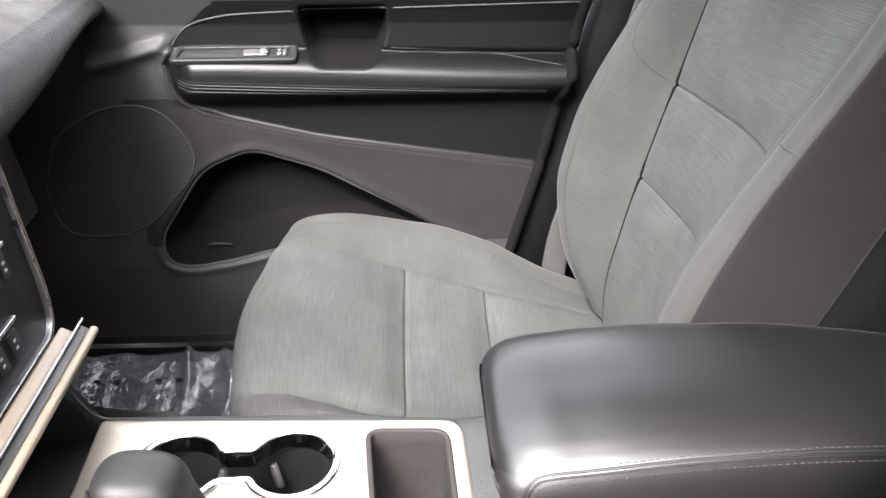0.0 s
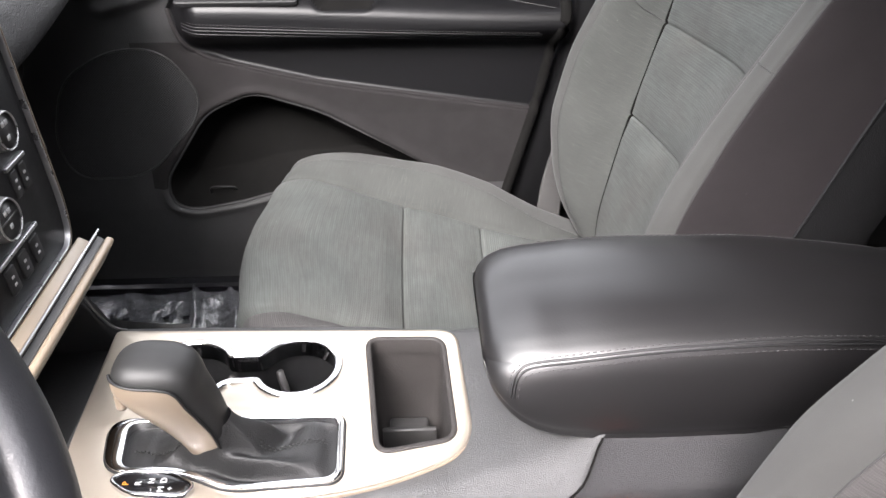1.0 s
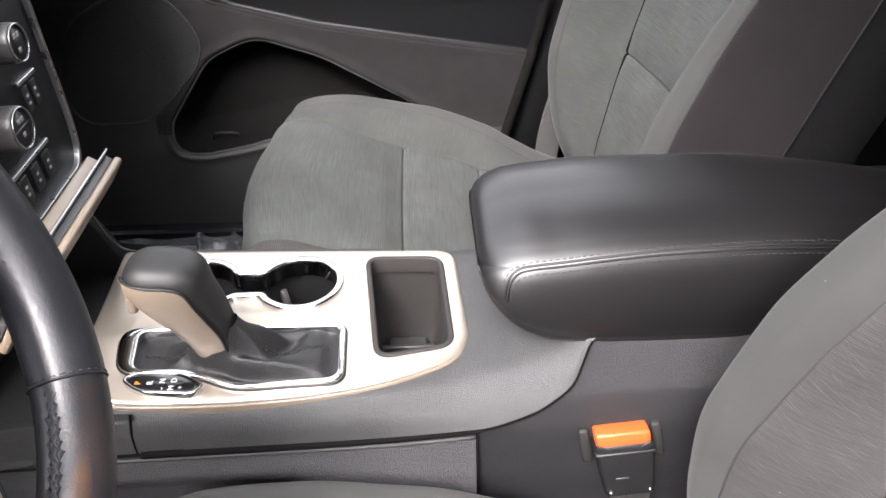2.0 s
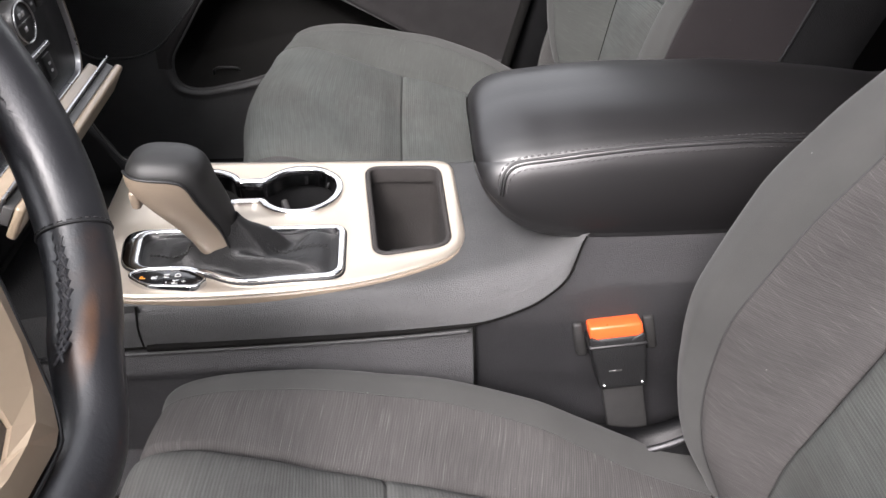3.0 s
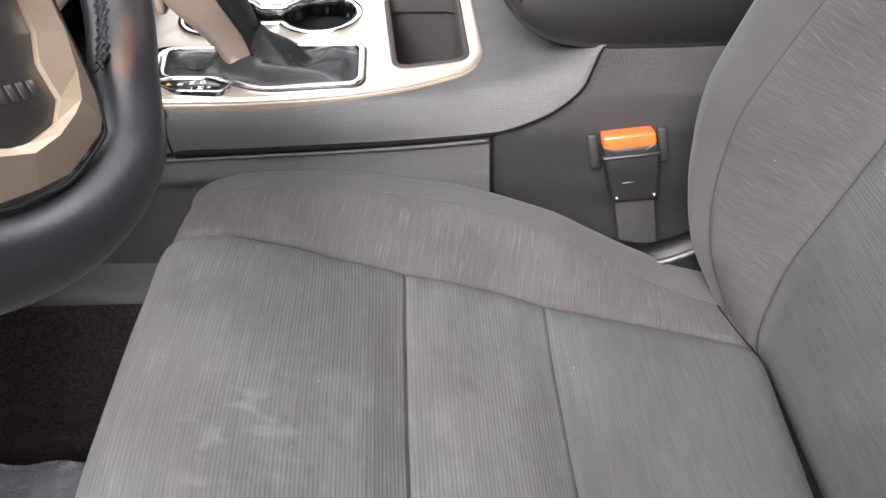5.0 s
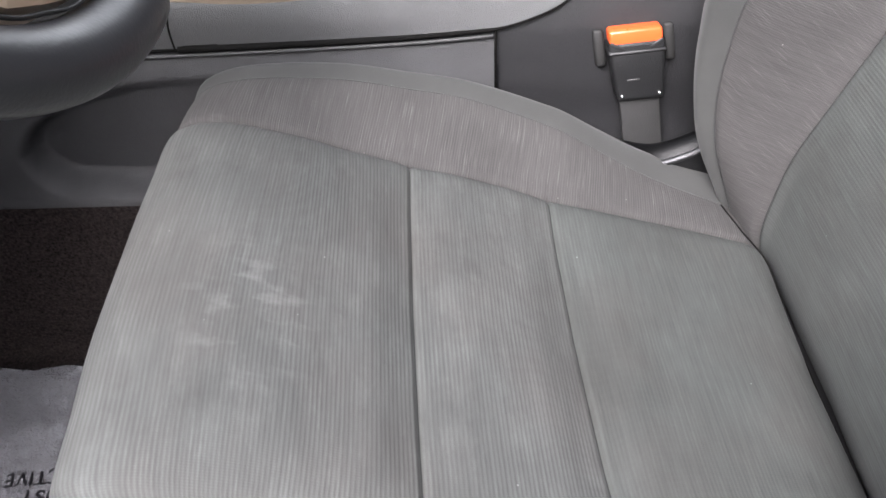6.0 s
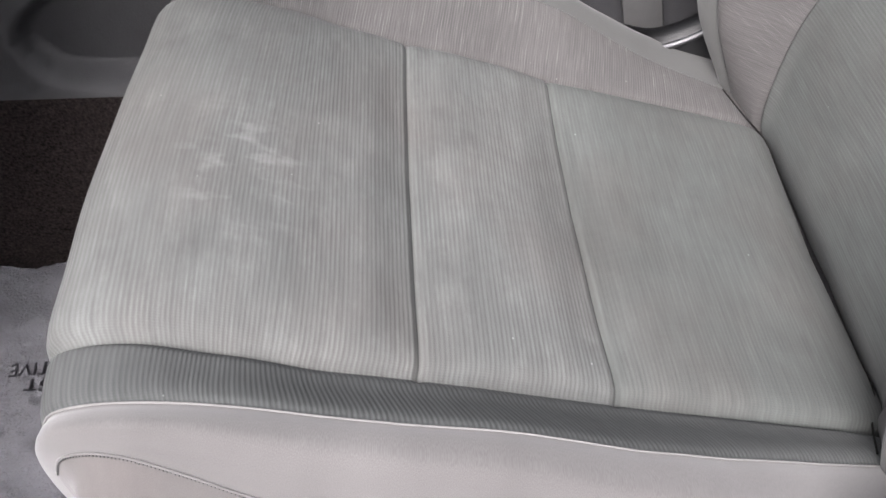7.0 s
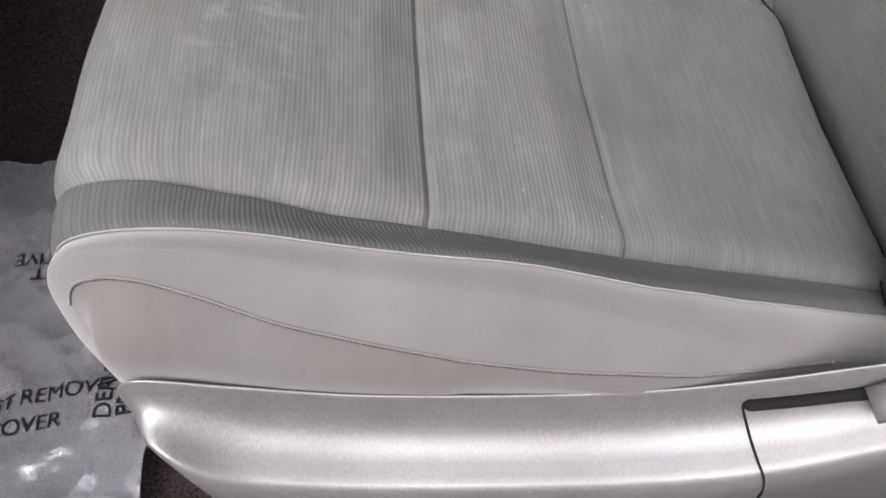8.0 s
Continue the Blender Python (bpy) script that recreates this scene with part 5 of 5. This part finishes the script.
for sg in (1, -1):
    pts = [(0.05 * sg, 0.03), (0.115 * sg, 0.028), (0.163 * sg, 0.036), (0.165 * sg, -0.030), (0.12 * sg, -0.040), (0.05 * sg, -0.045)]
    spoke_plate(rounded(turned(pts if sg > 0 else pts[::-1], TURNED), 0.008, 5), -0.022, 0.0, BLACK, "side_spoke", 0.006)
    pts = [(0.10 * sg, 0.018), (0.156 * sg, 0.026), (0.158 * sg, -0.022), (0.11 * sg, -0.03)]
    spoke_plate(rounded(turned(pts if sg > 0 else pts[::-1], TURNED), 0.008, 5), -0.01, 0.005, TAN, "spoke_bezel", 0.004)
hub = rounded(turned([(-0.085, 0.045), (0.085, 0.045), (0.08, -0.03), (0.045, -0.085), (-0.045, -0.085), (-0.08, -0.03)], TURNED), 0.025, 7)
spoke_plate(hub, -0.04, 0.022, SOFT, "hub_cover", 0.016)
part("column", placed(box(-0.30, -0.02, -0.045, 0.045, -0.05, 0.05, 0.02), Matrix.Identity(4)), BLACK, wheel)

# ---- dashboard and centre stack ----
dash = thing("dashboard", 0, 0, 0, "black soft dashboard with a leather-grained lip", "dashboard")
DASH = [(-1.02, 0.66), (-0.80, 0.735), (-0.62, 0.735), (-0.53, 0.705), (-0.478, 0.675), (-0.460, 0.650), (-0.452, 0.622), (-0.462, 0.600), (-0.51, 0.575), (-0.585, 0.54), (-0.625, 0.46), (-0.64, 0.38), (-0.68, 0.30), (-0.76, 0.26), (-0.95, 0.24)]
prof = spline(DASH, 90)
rows = []
for y in np.linspace(0.60, 1.225, 40):
    back = 0.035 * float(smoothstep(0.95, 1.225, y))
    k = float(smoothstep(0.80, 1.18, y))
    rows.append([(x - 0.3 * back, y, z + 0.6 * k * min(0.12, max(0.0, 0.675 - z)) - 0.012 * k * float(smoothstep(0.66, 0.72, z))) for x, z in prof])
part("dash_pad", sheet([r[24:] for r in rows]), DASH_SKIN, dash)
part("dash_top", sheet([r[:25] for r in rows]), DASH_TOP, dash, "dark brown satin dash top")
rows = []
for y in np.linspace(-0.24, 0.36, 40):
    back = 0.05 * float(smoothstep(-0.05, -0.24, y)) ** 2
    rows.append([(x - back, y, z) for x, z in prof])
part("dash_pad", sheet(rows), DASH_SKIN, dash)
part("dash_centre", box(-0.95, -0.39, 0.355, 0.605, 0.38, 0.72, 0.02), SOFT, dash)
part("glovebox_lid", placed(box(-0.015, 0.015, -0.24, 0.24, -0.09, 0.09, 0.008), pose(-0.625, 0.90, 0.44, 0, -6, 0)), TRIM, dash)

stack = thing("centre_stack", -0.335, 0.48, 0.515, "glossy black control stack with satin champagne bezel", "control panel")
lean = pose(0, 0, 0, 0, -4, 0)          # the face leans forward at the top
swap = Matrix(((0, 0, 1, 0), (1, 0, 0, 0), (0, 1, 0, 0), (0, 0, 0, 1)))


def on_stack(outline, low, top, mat, name, edge=0.003, holes=(), label="", parent=None):
    bm = plate(outline, holes, low, top, edge)
    bmesh.ops.transform(bm, matrix=lean @ swap, verts=bm.verts)
    bmesh.ops.recalc_face_normals(bm, faces=bm.faces)
    return part(name, bm, mat, parent or stack, label)


face = rounded([(-0.115, 0.0), (0.110, 0.0), (0.121, 0.035), (0.127, 0.25), (-0.127, 0.25), (-0.121, 0.035)], [0.02, 0.02, 0.03, 0.02, 0.02, 0.03], 7)
on_stack(face, -0.035, 0.0, FACE_BLACK, "face")
on_stack(ring_in(face, -0.010), -0.045, 0.003, TAN, "bezel", 0.006, [ring_in(face, 0.0005)])
on_stack(ring_in(face, 0.0015), -0.01, 0.0055, METAL_SATIN, "bezel_edge", 0.001, [ring_in(face, 0.0035)])


def dial(y, z, r, deep, tip):
    kn = thing("control_knob", 0, 0, 0, "round satin grey control knob on the stack", "knob", "stack knobs")
    kn.matrix_basis = Matrix.Translation((-0.335, 0.48, 0.515)) @ lean @ Matrix.Translation((0.002, y, z)) @ pose(0, 0, 0, 0, 90, 0)
    prof = [(r * 0.96, 0), (r, 0.004), (r, deep - 0.006), (r * 0.97, deep - 0.002), (r * 0.90, deep), (r * 0.86, deep - 0.002)]
    a = np.linspace(0, 2 * math.pi, 48, endpoint=False)
    part("grip", sheet([[(q * math.cos(t), q * math.sin(t), h) for t in a] for q, h in prof], None, False, True), SHIELD, kn)
    bm = bmesh.new()
    bmesh.ops.create_cone(bm, cap_ends=True, segments=40, radius1=r * 0.87, radius2=r * 0.87, depth=0.003, matrix=Matrix.Translation((0, 0, deep - 0.003)))
    part("cap", bm, BLACK, kn)
    part("trim_ring", sheet([[((r * 0.90 + 0.0008 * math.cos(b)) * math.cos(t), (r * 0.90 + 0.0008 * math.cos(b)) * math.sin(t), deep + 0.0008 * math.sin(b)) for b in np.linspace(0, 6.283, 8, endpoint=False)] for t in a], None, True, True), METAL_SATIN, kn)
    if tip:
        part("divider", box(-0.0008, 0.0008, -r * 0.8, r * 0.8, deep - 0.002, deep - 0.0008), SHIELD, kn)
    for k, (bx, by) in enumerate(((-0.006, -0.002), (-0.006, 0.004), (0.006, 0.0))):
        part("symbol_bar", box(bx - 0.002, bx + 0.002, by - 0.0022, by + 0.0022, deep - 0.002, deep - 0.0009), PRINT, kn)
    return kn


dial(0.040, 0.149, 0.0168, 0.024, False)
dial(-0.004, 0.093, 0.0186, 0.024, True)
for y0, z0, w in ((0.065, 0.090, 0.012), (0.082, 0.090, 0.012), (0.005, 0.030, 0.016), (0.030, 0.030, 0.016), (0.055, 0.030, 0.016)):
    on_stack(rounded([(y0 - w / 2, z0 - 0.012), (y0 + w / 2, z0 - 0.012), (y0 + w / 2, z0 + 0.012), (y0 - w / 2, z0 + 0.012)], 0.002, 3), -0.005, 0.0018, BLACK, "button", 0.0008)
    for dz in (-0.004, 0.003):
        on_stack(rounded([(y0 - 0.0022, z0 + dz - 0.0013), (y0 + 0.0022, z0 + dz - 0.0013), (y0 + 0.0022, z0 + dz + 0.0013), (y0 - 0.0022, z0 + dz + 0.0013)], 0.0005, 2), 0.0, 0.0022, PRINT, "symbol_bar", 0.0002)
for y0, y1, z0 in ((0.055, 0.092, 0.105), (-0.01, 0.068, 0.0465)):
    on_stack(rounded([(y0, z0), (y1, z0), (y1, z0 + 0.004), (y0, z0 + 0.004)], 0.001, 3), 0.0, 0.003, METAL_SATIN, "button_rail", 0.0008)

# drawer below the stack, ajar
tray = thing("stack_drawer", -0.31, 0.46, 0.51, "champagne drawer lip with a chrome strip, slightly open", "drawer")
tilt_t = pose(0, 0, 0, 0, 32, 0)
part("drawer_shelf", placed(box(-0.018, -0.004, -0.13, 0.122, 0.004, 0.010, 0.002), tilt_t), CREAM, tray)
part("chrome_strip", placed(box(-0.0060, -0.0035, -0.13, 0.131, 0.004, 0.021, 0.0008), tilt_t), METAL_SATIN, tray)
part("liner", placed(box(-0.0035, 0.0045, -0.13, 0.129, -0.004, 0.014, 0.001), tilt_t), SHIELD, tray)
part("drawer_front", placed(box(0.0045, 0.0125, -0.13, 0.133, -0.016, 0.017, 0.003, 3), tilt_t), CREAM, tray)
bay = thing("storage_bay", 0, 0, 0, "dark open storage bay under the stack", "storage bay")
part("back_wall", box(-0.43, -0.40, 0.365, 0.60, 0.36, 0.53, 0.004), BLACK, bay)
part("bay_floor", box(-0.43, -0.30, 0.365, 0.60, 0.36, 0.375, 0.004), SOFT, bay)
cheek = rounded([(-0.322, 0.395), (-0.334, 0.425), (-0.352, 0.455), (-0.362, 0.50), (-0.37, 0.53), (-0.56, 0.53), (-0.62, 0.20), (-0.36, 0.20), (-0.30, 0.36)], 0.02, 6)
for y0 in (0.352, 0.598):
    bm = plate(cheek if y0 > 0.5 else rounded([(-0.30, 0.39), (-0.56, 0.39), (-0.62, 0.20), (-0.36, 0.20), (-0.30, 0.36)], 0.02, 6), (), -0.007, 0.007, 0.003)
    bmesh.ops.transform(bm, matrix=Matrix(((1, 0, 0, 0), (0, 0, -1, y0 + 0.002), (0, 1, 0, 0), (0, 0, 0, 1))), verts=bm.verts)
    part("cheek", bm, SOFT, bay)
part("cheek_edge", tube(spline([(-0.352, 0.594, 0.492), (-0.3425, 0.594, 0.458), (-0.3365, 0.594, 0.440), (-0.330, 0.594, 0.425), (-0.319, 0.594, 0.408), (-0.304, 0.594, 0.402)], 40), 0.0013, 8), SHIELD, bay)

# ---- passenger door ----
door = thing("door_1", 0, 0, 0, "closed black passenger door with leather armrest and map pocket", "door", kind="structure")
SPEAKER = rounded([(-0.50, 0.492), (-0.415, 0.488), (-0.366, 0.412), (-0.377, 0.365), (-0.455, 0.283), (-0.50, 0.262), (-0.605, 0.261), (-0.632, 0.33), (-0.60, 0.44)], 0.05, 7)
POCKET = rounded([(-0.275, 0.412), (-0.362, 0.375), (-0.447, 0.254), (-0.441, 0.207), (-0.399, 0.196), (-0.306, 0.212), (-0.244, 0.229), (0.0, 0.225), (0.12, 0.222), (0.12, 0.238), (0.06, 0.255), (-0.011, 0.297), (-0.16, 0.376)], 0.03, 6)
LEDGE = np.array([(-0.398, 0.556), (-0.386, 0.515), (-0.362, 0.484), (-0.308, 0.463), (-0.161, 0.428), (0.0, 0.403), (0.225, 0.370)])
PULL = rounded([(-0.176, 0.675), (-0.170, 0.60), (-0.150, 0.560), (-0.055, 0.558), (-0.036, 0.60), (-0.030, 0.675)], [0.02, 0.03, 0.018, 0.018, 0.03, 0.02], 7)


def door_y(X, Z):
    """Depth of the door's inner face."""
    y = np.interp(Z, [0.0, 0.05, 0.2, 0.37, 0.5, 0.62, 0.66, 0.70, 0.75], [1.195, 1.198, 1.205, 1.236, 1.246, 1.250, 1.236, 1.222, 1.24])
    inner = np.vstack([LEDGE, [(0.32, 0.36), (0.32, 0.57), (-0.375, 0.585)]])
    d = polydist(X, Z, inner)
    y = y + 0.010 * smoothstep(0.004, -0.006, d)
    along = smoothstep(-0.41, -0.34, X)
    sag = 0.020 * smoothstep(-0.36, 0.24, X)
    top = np.interp(Z + sag, [0.540, 0.552, 0.560, 0.5665, 0.572, 0.577, 0.581, 0.584, 0.5865], [1.0, 0.99, 0.96, 0.90, 0.79, 0.60, 0.36, 0.13, 0.0])
    y = y - 0.052 * along * top * smoothstep(0.480, 0.530, Z)
    y = y + 0.060 * smoothstep(0.003, -0.012, polydist(X, Z, PULL)) * smoothstep(0.655, 0.615, Z)
    p = polydist(X, Z, POCKET)
    y = y + 0.075 * smoothstep(0.010, np.interp(X, [-0.25, 0.05], [-0.042, -0.070]), p)
    y = y - 0.006 * np.exp(-((p - 0.004) / 0.010) ** 2)
    y = y + 0.03 * smoothstep(-0.52, -0.70, X) * smoothstep(0.5, 0.6, Z)
    ridge_t = np.clip((X + 0.50) / 0.115, 0, 1)
    y = y - 0.012 * np.exp(-((Z - (0.556 + 0.034 * ridge_t)) / 0.012) ** 2) * smoothstep(-0.53, -0.49, X) * smoothstep(-0.375, -0.40, X)
    return y


gx, gz = np.arange(-0.72, 0.335, 0.0032), np.arange(0.03, 0.70, 0.0028)
X, Z = np.meshgrid(gx, gz, indexing="ij")
Y = door_y(X, Z)
P = np.stack([X, Y, Z], 2)
me = sheet(P)
inner = np.vstack([LEDGE, [(0.32, 0.36), (0.32, 0.66), (-0.30, 0.66), (-0.375, 0.60)]])
mid_x, mid_z = (X[:-1, :-1] + X[1:, 1:]) / 2, (Z[:-1, :-1] + Z[1:, 1:]) / 2
leather = (polydist(mid_x, mid_z, inner) < 0).ravel()
edge_x = np.interp(mid_z, [0.0, 0.209, 0.402, 0.543, 0.65, 0.72], [0.09, 0.167, 0.228, 0.257, 0.275, 0.285]).ravel()
kept = mid_x.ravel() < edge_x + 0.005
speaker = polydist(mid_x, mid_z, SPEAKER).ravel() < 0
suede = (~leather) & (mid_z.ravel() < 0.5) & (mid_x.ravel() > -0.47) & ~speaker & (polydist(mid_x, mid_z, POCKET).ravel() > 0.0) & (mid_z.ravel() > 0.24)


def pick(mesh, keep):
    bm = bmesh.new()
    bm.from_mesh(mesh)
    bmesh.ops.delete(bm, geom=[f for f, k in zip(list(bm.faces), keep) if not k], context="FACES")
    return bm


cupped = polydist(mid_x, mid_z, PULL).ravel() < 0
part("door_pad", pick(me, leather & kept & ~cupped), DOOR_PAD, door, "black leather door pad")
part("door_trim", pick(me, suede & kept), FLOCK, door)
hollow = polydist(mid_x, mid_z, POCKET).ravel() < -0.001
part("door_panel", pick(me, ~leather & ~suede & kept & ~hollow & ~cupped & ~speaker), DOOR, door)
speaker_faces = pick(me, ~leather & ~suede & kept & speaker)
# pocket and cup get a near-black colour that stands in for their shade
part("map_pocket", pick(me, ~leather & ~suede & kept & hollow), SEAL_AND_SHADE_BLACK, door, "map pocket with its shade put into a near-black colour")
part("pull_cup", pick(me, kept & cupped), SEAL_AND_SHADE_BLACK, door, "pull cup coloured near black for its shade")
bpy.data.meshes.remove(me)


def on_door(points, lift=0.0):
    p = np.asarray(points, float)
    return np.stack([p[:, 0], door_y(p[:, 0], p[:, 1]) - lift, p[:, 1]], 1)


rim = spline(resample(POCKET, 70), 220, closed=True)
rim = rim[np.arange(220)]
part("pocket_rim", tube(on_door(rim, -0.0012), np.interp(rim[:, 0], [-0.12, 0.05], [0.0032, 0.0006]), 8, closed=True, up=(0, 1, 0)), DOOR, door)
ledge = spline(LEDGE, 80)
part("trim_strip", tube(on_door(ledge, -0.002), 0.0042, 8), FLOCK, door)
for z, mat in ((0.538, SOFT), (0.533, SOFT), (0.527, SOFT)):
    line = np.stack([np.linspace(-0.372, 0.225, 120), z - 0.025 * np.linspace(0, 1, 120)], 1)
    part("armrest_seam", tube(on_door(line, 0.0002), 0.0014, 6), mat, door)
for z in (0.5425, 0.5225):
    line = np.stack([np.linspace(-0.36, 0.222, 200), z - 0.025 * np.linspace(0, 1, 200)], 1)
    part("armrest_stitching", dashes(on_door(line, 0.0004), 0.0036, 0.0022, 0.0004), STITCH, door)
pad_edge = spline([(-0.378, 0.588), (-0.352, 0.616), (-0.305, 0.632), (-0.235, 0.639), (0.0, 0.646), (0.30, 0.653)], 80)
part("pad_seam", tube(on_door(spline([(-0.030, 0.580), (0.06, 0.5745), (0.15, 0.566), (0.245, 0.556)], 60), 0.0), 0.0008, 6), DARK_THREAD, door)
part("pad_seam", tube(on_door(pad_edge, 0.0), 0.0018, 6), DOOR, door)


def mesh_material():
    m, nt, b = shader("speaker_mesh", (0.008, 0.008, 0.0085), 0.6, spec=0.25)
    v = nt.nodes.new("ShaderNodeTexVoronoi")
    v.inputs["Scale"].default_value, v.inputs["Randomness"].default_value = 300, 0.0
    flat = nt.nodes.new("ShaderNodeMapping")
    flat.inputs["Rotation"].default_value = (0, radians(45), 0)
    flat.inputs["Scale"].default_value = (1, 0, 1)
    nt.links.new(coords(nt), flat.inputs[0])
    nt.links.new(flat.outputs[0], v.inputs["Vector"])
    hole = remap(nt, v.outputs["Distance"], 0.3, 0.45, 0.0, 1.0)
    nt.links.new(tint(nt, (0.030, 0.030, 0.031), remap(nt, hole, 0, 1, 0.35, 0.8)), b.inputs["Base Color"])
    bump(nt, b, hole, 0.8, 0.001)
    return m


part("speaker_grille", speaker_faces, mesh_material(), door, "black perforated speaker grille")
spk = spline(resample(SPEAKER, 60), 160, closed=True)
part("grille_edge", tube(on_door(spk, 0.0002), 0.0019, 6, closed=True, up=(0, 1, 0)), BLACK, door)
# pale dashes painted as the dotted highlights along the grille's edge
part("grille_glints", dashes(on_door(resample(spk, 500, closed=False), 0.0016), 0.0016, 0.0022, 0.0006), SHIELD, door)
shelf = thing("window_switch_panel", 0, 0, 0, "black window switch panel on the door armrest", "switch panel")
lay = pose(-0.277, 1.2265, 0.5785, 23, 0, 0)
part("bezel", placed(plate(rounded([(-0.10, -0.017), (0.10, -0.017), (0.10, 0.020), (-0.09, 0.020)], 0.008, 5), [rounded([(-0.088, -0.008), (0.088, -0.008), (0.088, 0.013), (-0.08, 0.013)], 0.004, 4)], -0.004, 0.004, 0.002), lay), SOFT, shelf)
part("panel", placed(box(-0.088, 0.088, -0.010, 0.014, -0.004, 0.0005, 0.001), lay), BLACK, shelf)
part("switch", placed(box(0.015, 0.055, -0.006, 0.009, 0.0, 0.005, 0.002), lay), SHIELD, shelf)
part("switch_tip", placed(box(0.042, 0.055, -0.004, 0.007, 0.004, 0.009, 0.002), lay), CHROME, shelf)
for x in (0.072, 0.080):
    part("button", placed(box(x - 0.0035, x + 0.0035, -0.005, 0.009, 0.0, 0.005, 0.0015), lay), CHROME if x < 0.075 else SHIELD, shelf)
edge = [(float(np.interp(z, [0.0, 0.209, 0.402, 0.543, 0.65, 0.72], [0.09, 0.167, 0.228, 0.257, 0.275, 0.285])), z) for z in np.linspace(0.03, 0.695, 60)]
part("door_edge", tube([(x + 0.004, float(door_y(np.array(x - 0.012), np.array(z))) + 0.003, z) for x, z in edge], 0.010, 10), SEAL_AND_SHADE_BLACK, door, "black rubber door seal")
part("pocket_tab", tube(spline([(-0.378, 1.245, 0.205), (-0.374, 1.236, 0.226), (-0.352, 1.232, 0.231), (-0.330, 1.236, 0.226), (-0.326, 1.245, 0.205)], 30), 0.0022, 6), SOFT, door)
part("door_outer", box(-0.75, 0.36, 1.33, 1.36, 0.0, 0.70), PAINT, door)

# pillar behind the passenger and the belt
pillar = []
for z in np.linspace(-0.01, 1.25, 40):
    x0 = float(np.interp(z, [0, 0.209, 0.402, 0.543, 0.65, 1.25], [0.115, 0.192, 0.255, 0.285, 0.305, 0.50]))
    pr = spline([(x0, 1.30), (x0 - 0.004, 1.255), (x0 + 0.010, 1.238), (x0 + 0.045, 1.225), (x0 + 0.12, 1.222), (x0 + 0.2, 1.24), (x0 + 0.22, 1.30)], 24)
    lean_in = 0.2 * max(0.0, (z - 0.69) / 0.56)
    pillar.append([(x, y - lean_in, z) for x, y in pr])
setting("pillar_2", sheet(pillar), PILLAR_SKIN, "dark plastic trim of the pillar beside the passenger seat", "pillar").data.shade_smooth()
belt = tagged(part("seat_belt", tube(spline([(0.43, 1.215, 0.95), (0.37, 1.212, 0.65), (0.31, 1.205, 0.42), (0.262, 1.195, 0.25), (0.25, 1.18, 0.10)], 50), 0.023, 10, flat=0.06, up=(0, 1, 0)), WEBBING), "dark grey seat belt webbing hanging by the pillar", "seat belt")

# ---- floor coverings ----
def crumple(x, y, z, amp, seed, sharp):
    """Height of a crinkled film: slow swells, folds and fine creases."""
    n1 = noise.noise((x * 7 + seed, y * 7, seed))
    n2 = abs(noise.noise((x * 18, y * 18 + seed, 3.1)))
    n3 = abs(noise.noise((x * 45, y * 45, seed + 7)))
    return z + amp * (0.6 + 0.6 * n1 + 0.9 * (0.4 - n2) + sharp * (0.3 - n3))


def crumpled(name, x0, x1, y0, y1, z, amp, seed, label, mat, sharp):
    rows = []
    for x in np.linspace(x0, x1, 110):
        row = []
        for y in np.linspace(y0, y1, 120):
            px, py = x + 0.012 * noise.noise((y * 9, seed, 0)), y + 0.012 * noise.noise((x * 9, 2, seed))
            row.append((px, py, crumple(px, py, z, amp, seed, sharp)))
        rows.append(row)
    return tagged(part(name, sheet(rows), mat, None), label, "floor film")


film_d = crumpled("floor_film", -0.60, -0.272, -0.27, 0.235, 0.006, 0.016, 2.0, "clear crinkled plastic film with black print on the carpet", FILM, 0.35)
film_p = []
for x in np.linspace(-0.78, -0.20, 150):
    row = []
    for y in np.linspace(0.70, 1.14, 90):
        far = float(smoothstep(0.98, 1.14, y))
        fold = abs(noise.noise((x * 11 + 0.6 * noise.noise((y * 6, x * 3, 2)), y * 2.2, 5.0)))
        crease = abs(noise.noise((x * 26 + 1.5 * y, y * 14, 9.0)))
        row.append((x, y + 0.012 * far * noise.noise((x * 20, 3.0, 1.0)), 0.006 + 0.045 * far ** 1.6 + (0.004 + 0.034 * far) * (0.5 - fold) ** 3 * 4 + 0.006 * (0.4 - crease) * (0.4 + far) + 0.008 * noise.noise((x * 6, y * 6, 2.0))))
    film_p.append(row)
film_p = tagged(part("floor_film", sheet(film_p), FILM_CLEAR), "clear crinkled plastic film on the passenger footwell carpet", "floor film")
for body, size, x, y, rz in (("MUST REMOVE", 0.021, -0.385, -0.060, 8), ("COVER", 0.021, -0.385, -0.088, 8), ("DEALER", 0.021, -0.318, -0.048, 96), ("PRIOR", 0.021, -0.299, -0.053, 96),
                             ("PROTECTIVE", 0.021, -0.391, 0.104, 186), ("MUST", 0.021, -0.402, 0.083, 186)):
    ob = lettering("printed_text", body, size, pose(x, y, 0.0, 0, 0, rz), INK, film_d)
    for v in ob.data.vertices:
        v.co.z += crumple(v.co.x, v.co.y, 0.006, 0.016, 2.0, 0.35) + 0.0015
for k in (1, 2, 4, 5, 8):
    bmk = box(-0.004 - 0.001 * (k % 3), 0.005, -0.004, 0.004, 0, 0.0006)
    part("printed_bar", placed(bmk, pose(-0.60 + 0.036 * k, 1.085, 0.040, 0, 0, 5)), INK, film_p)
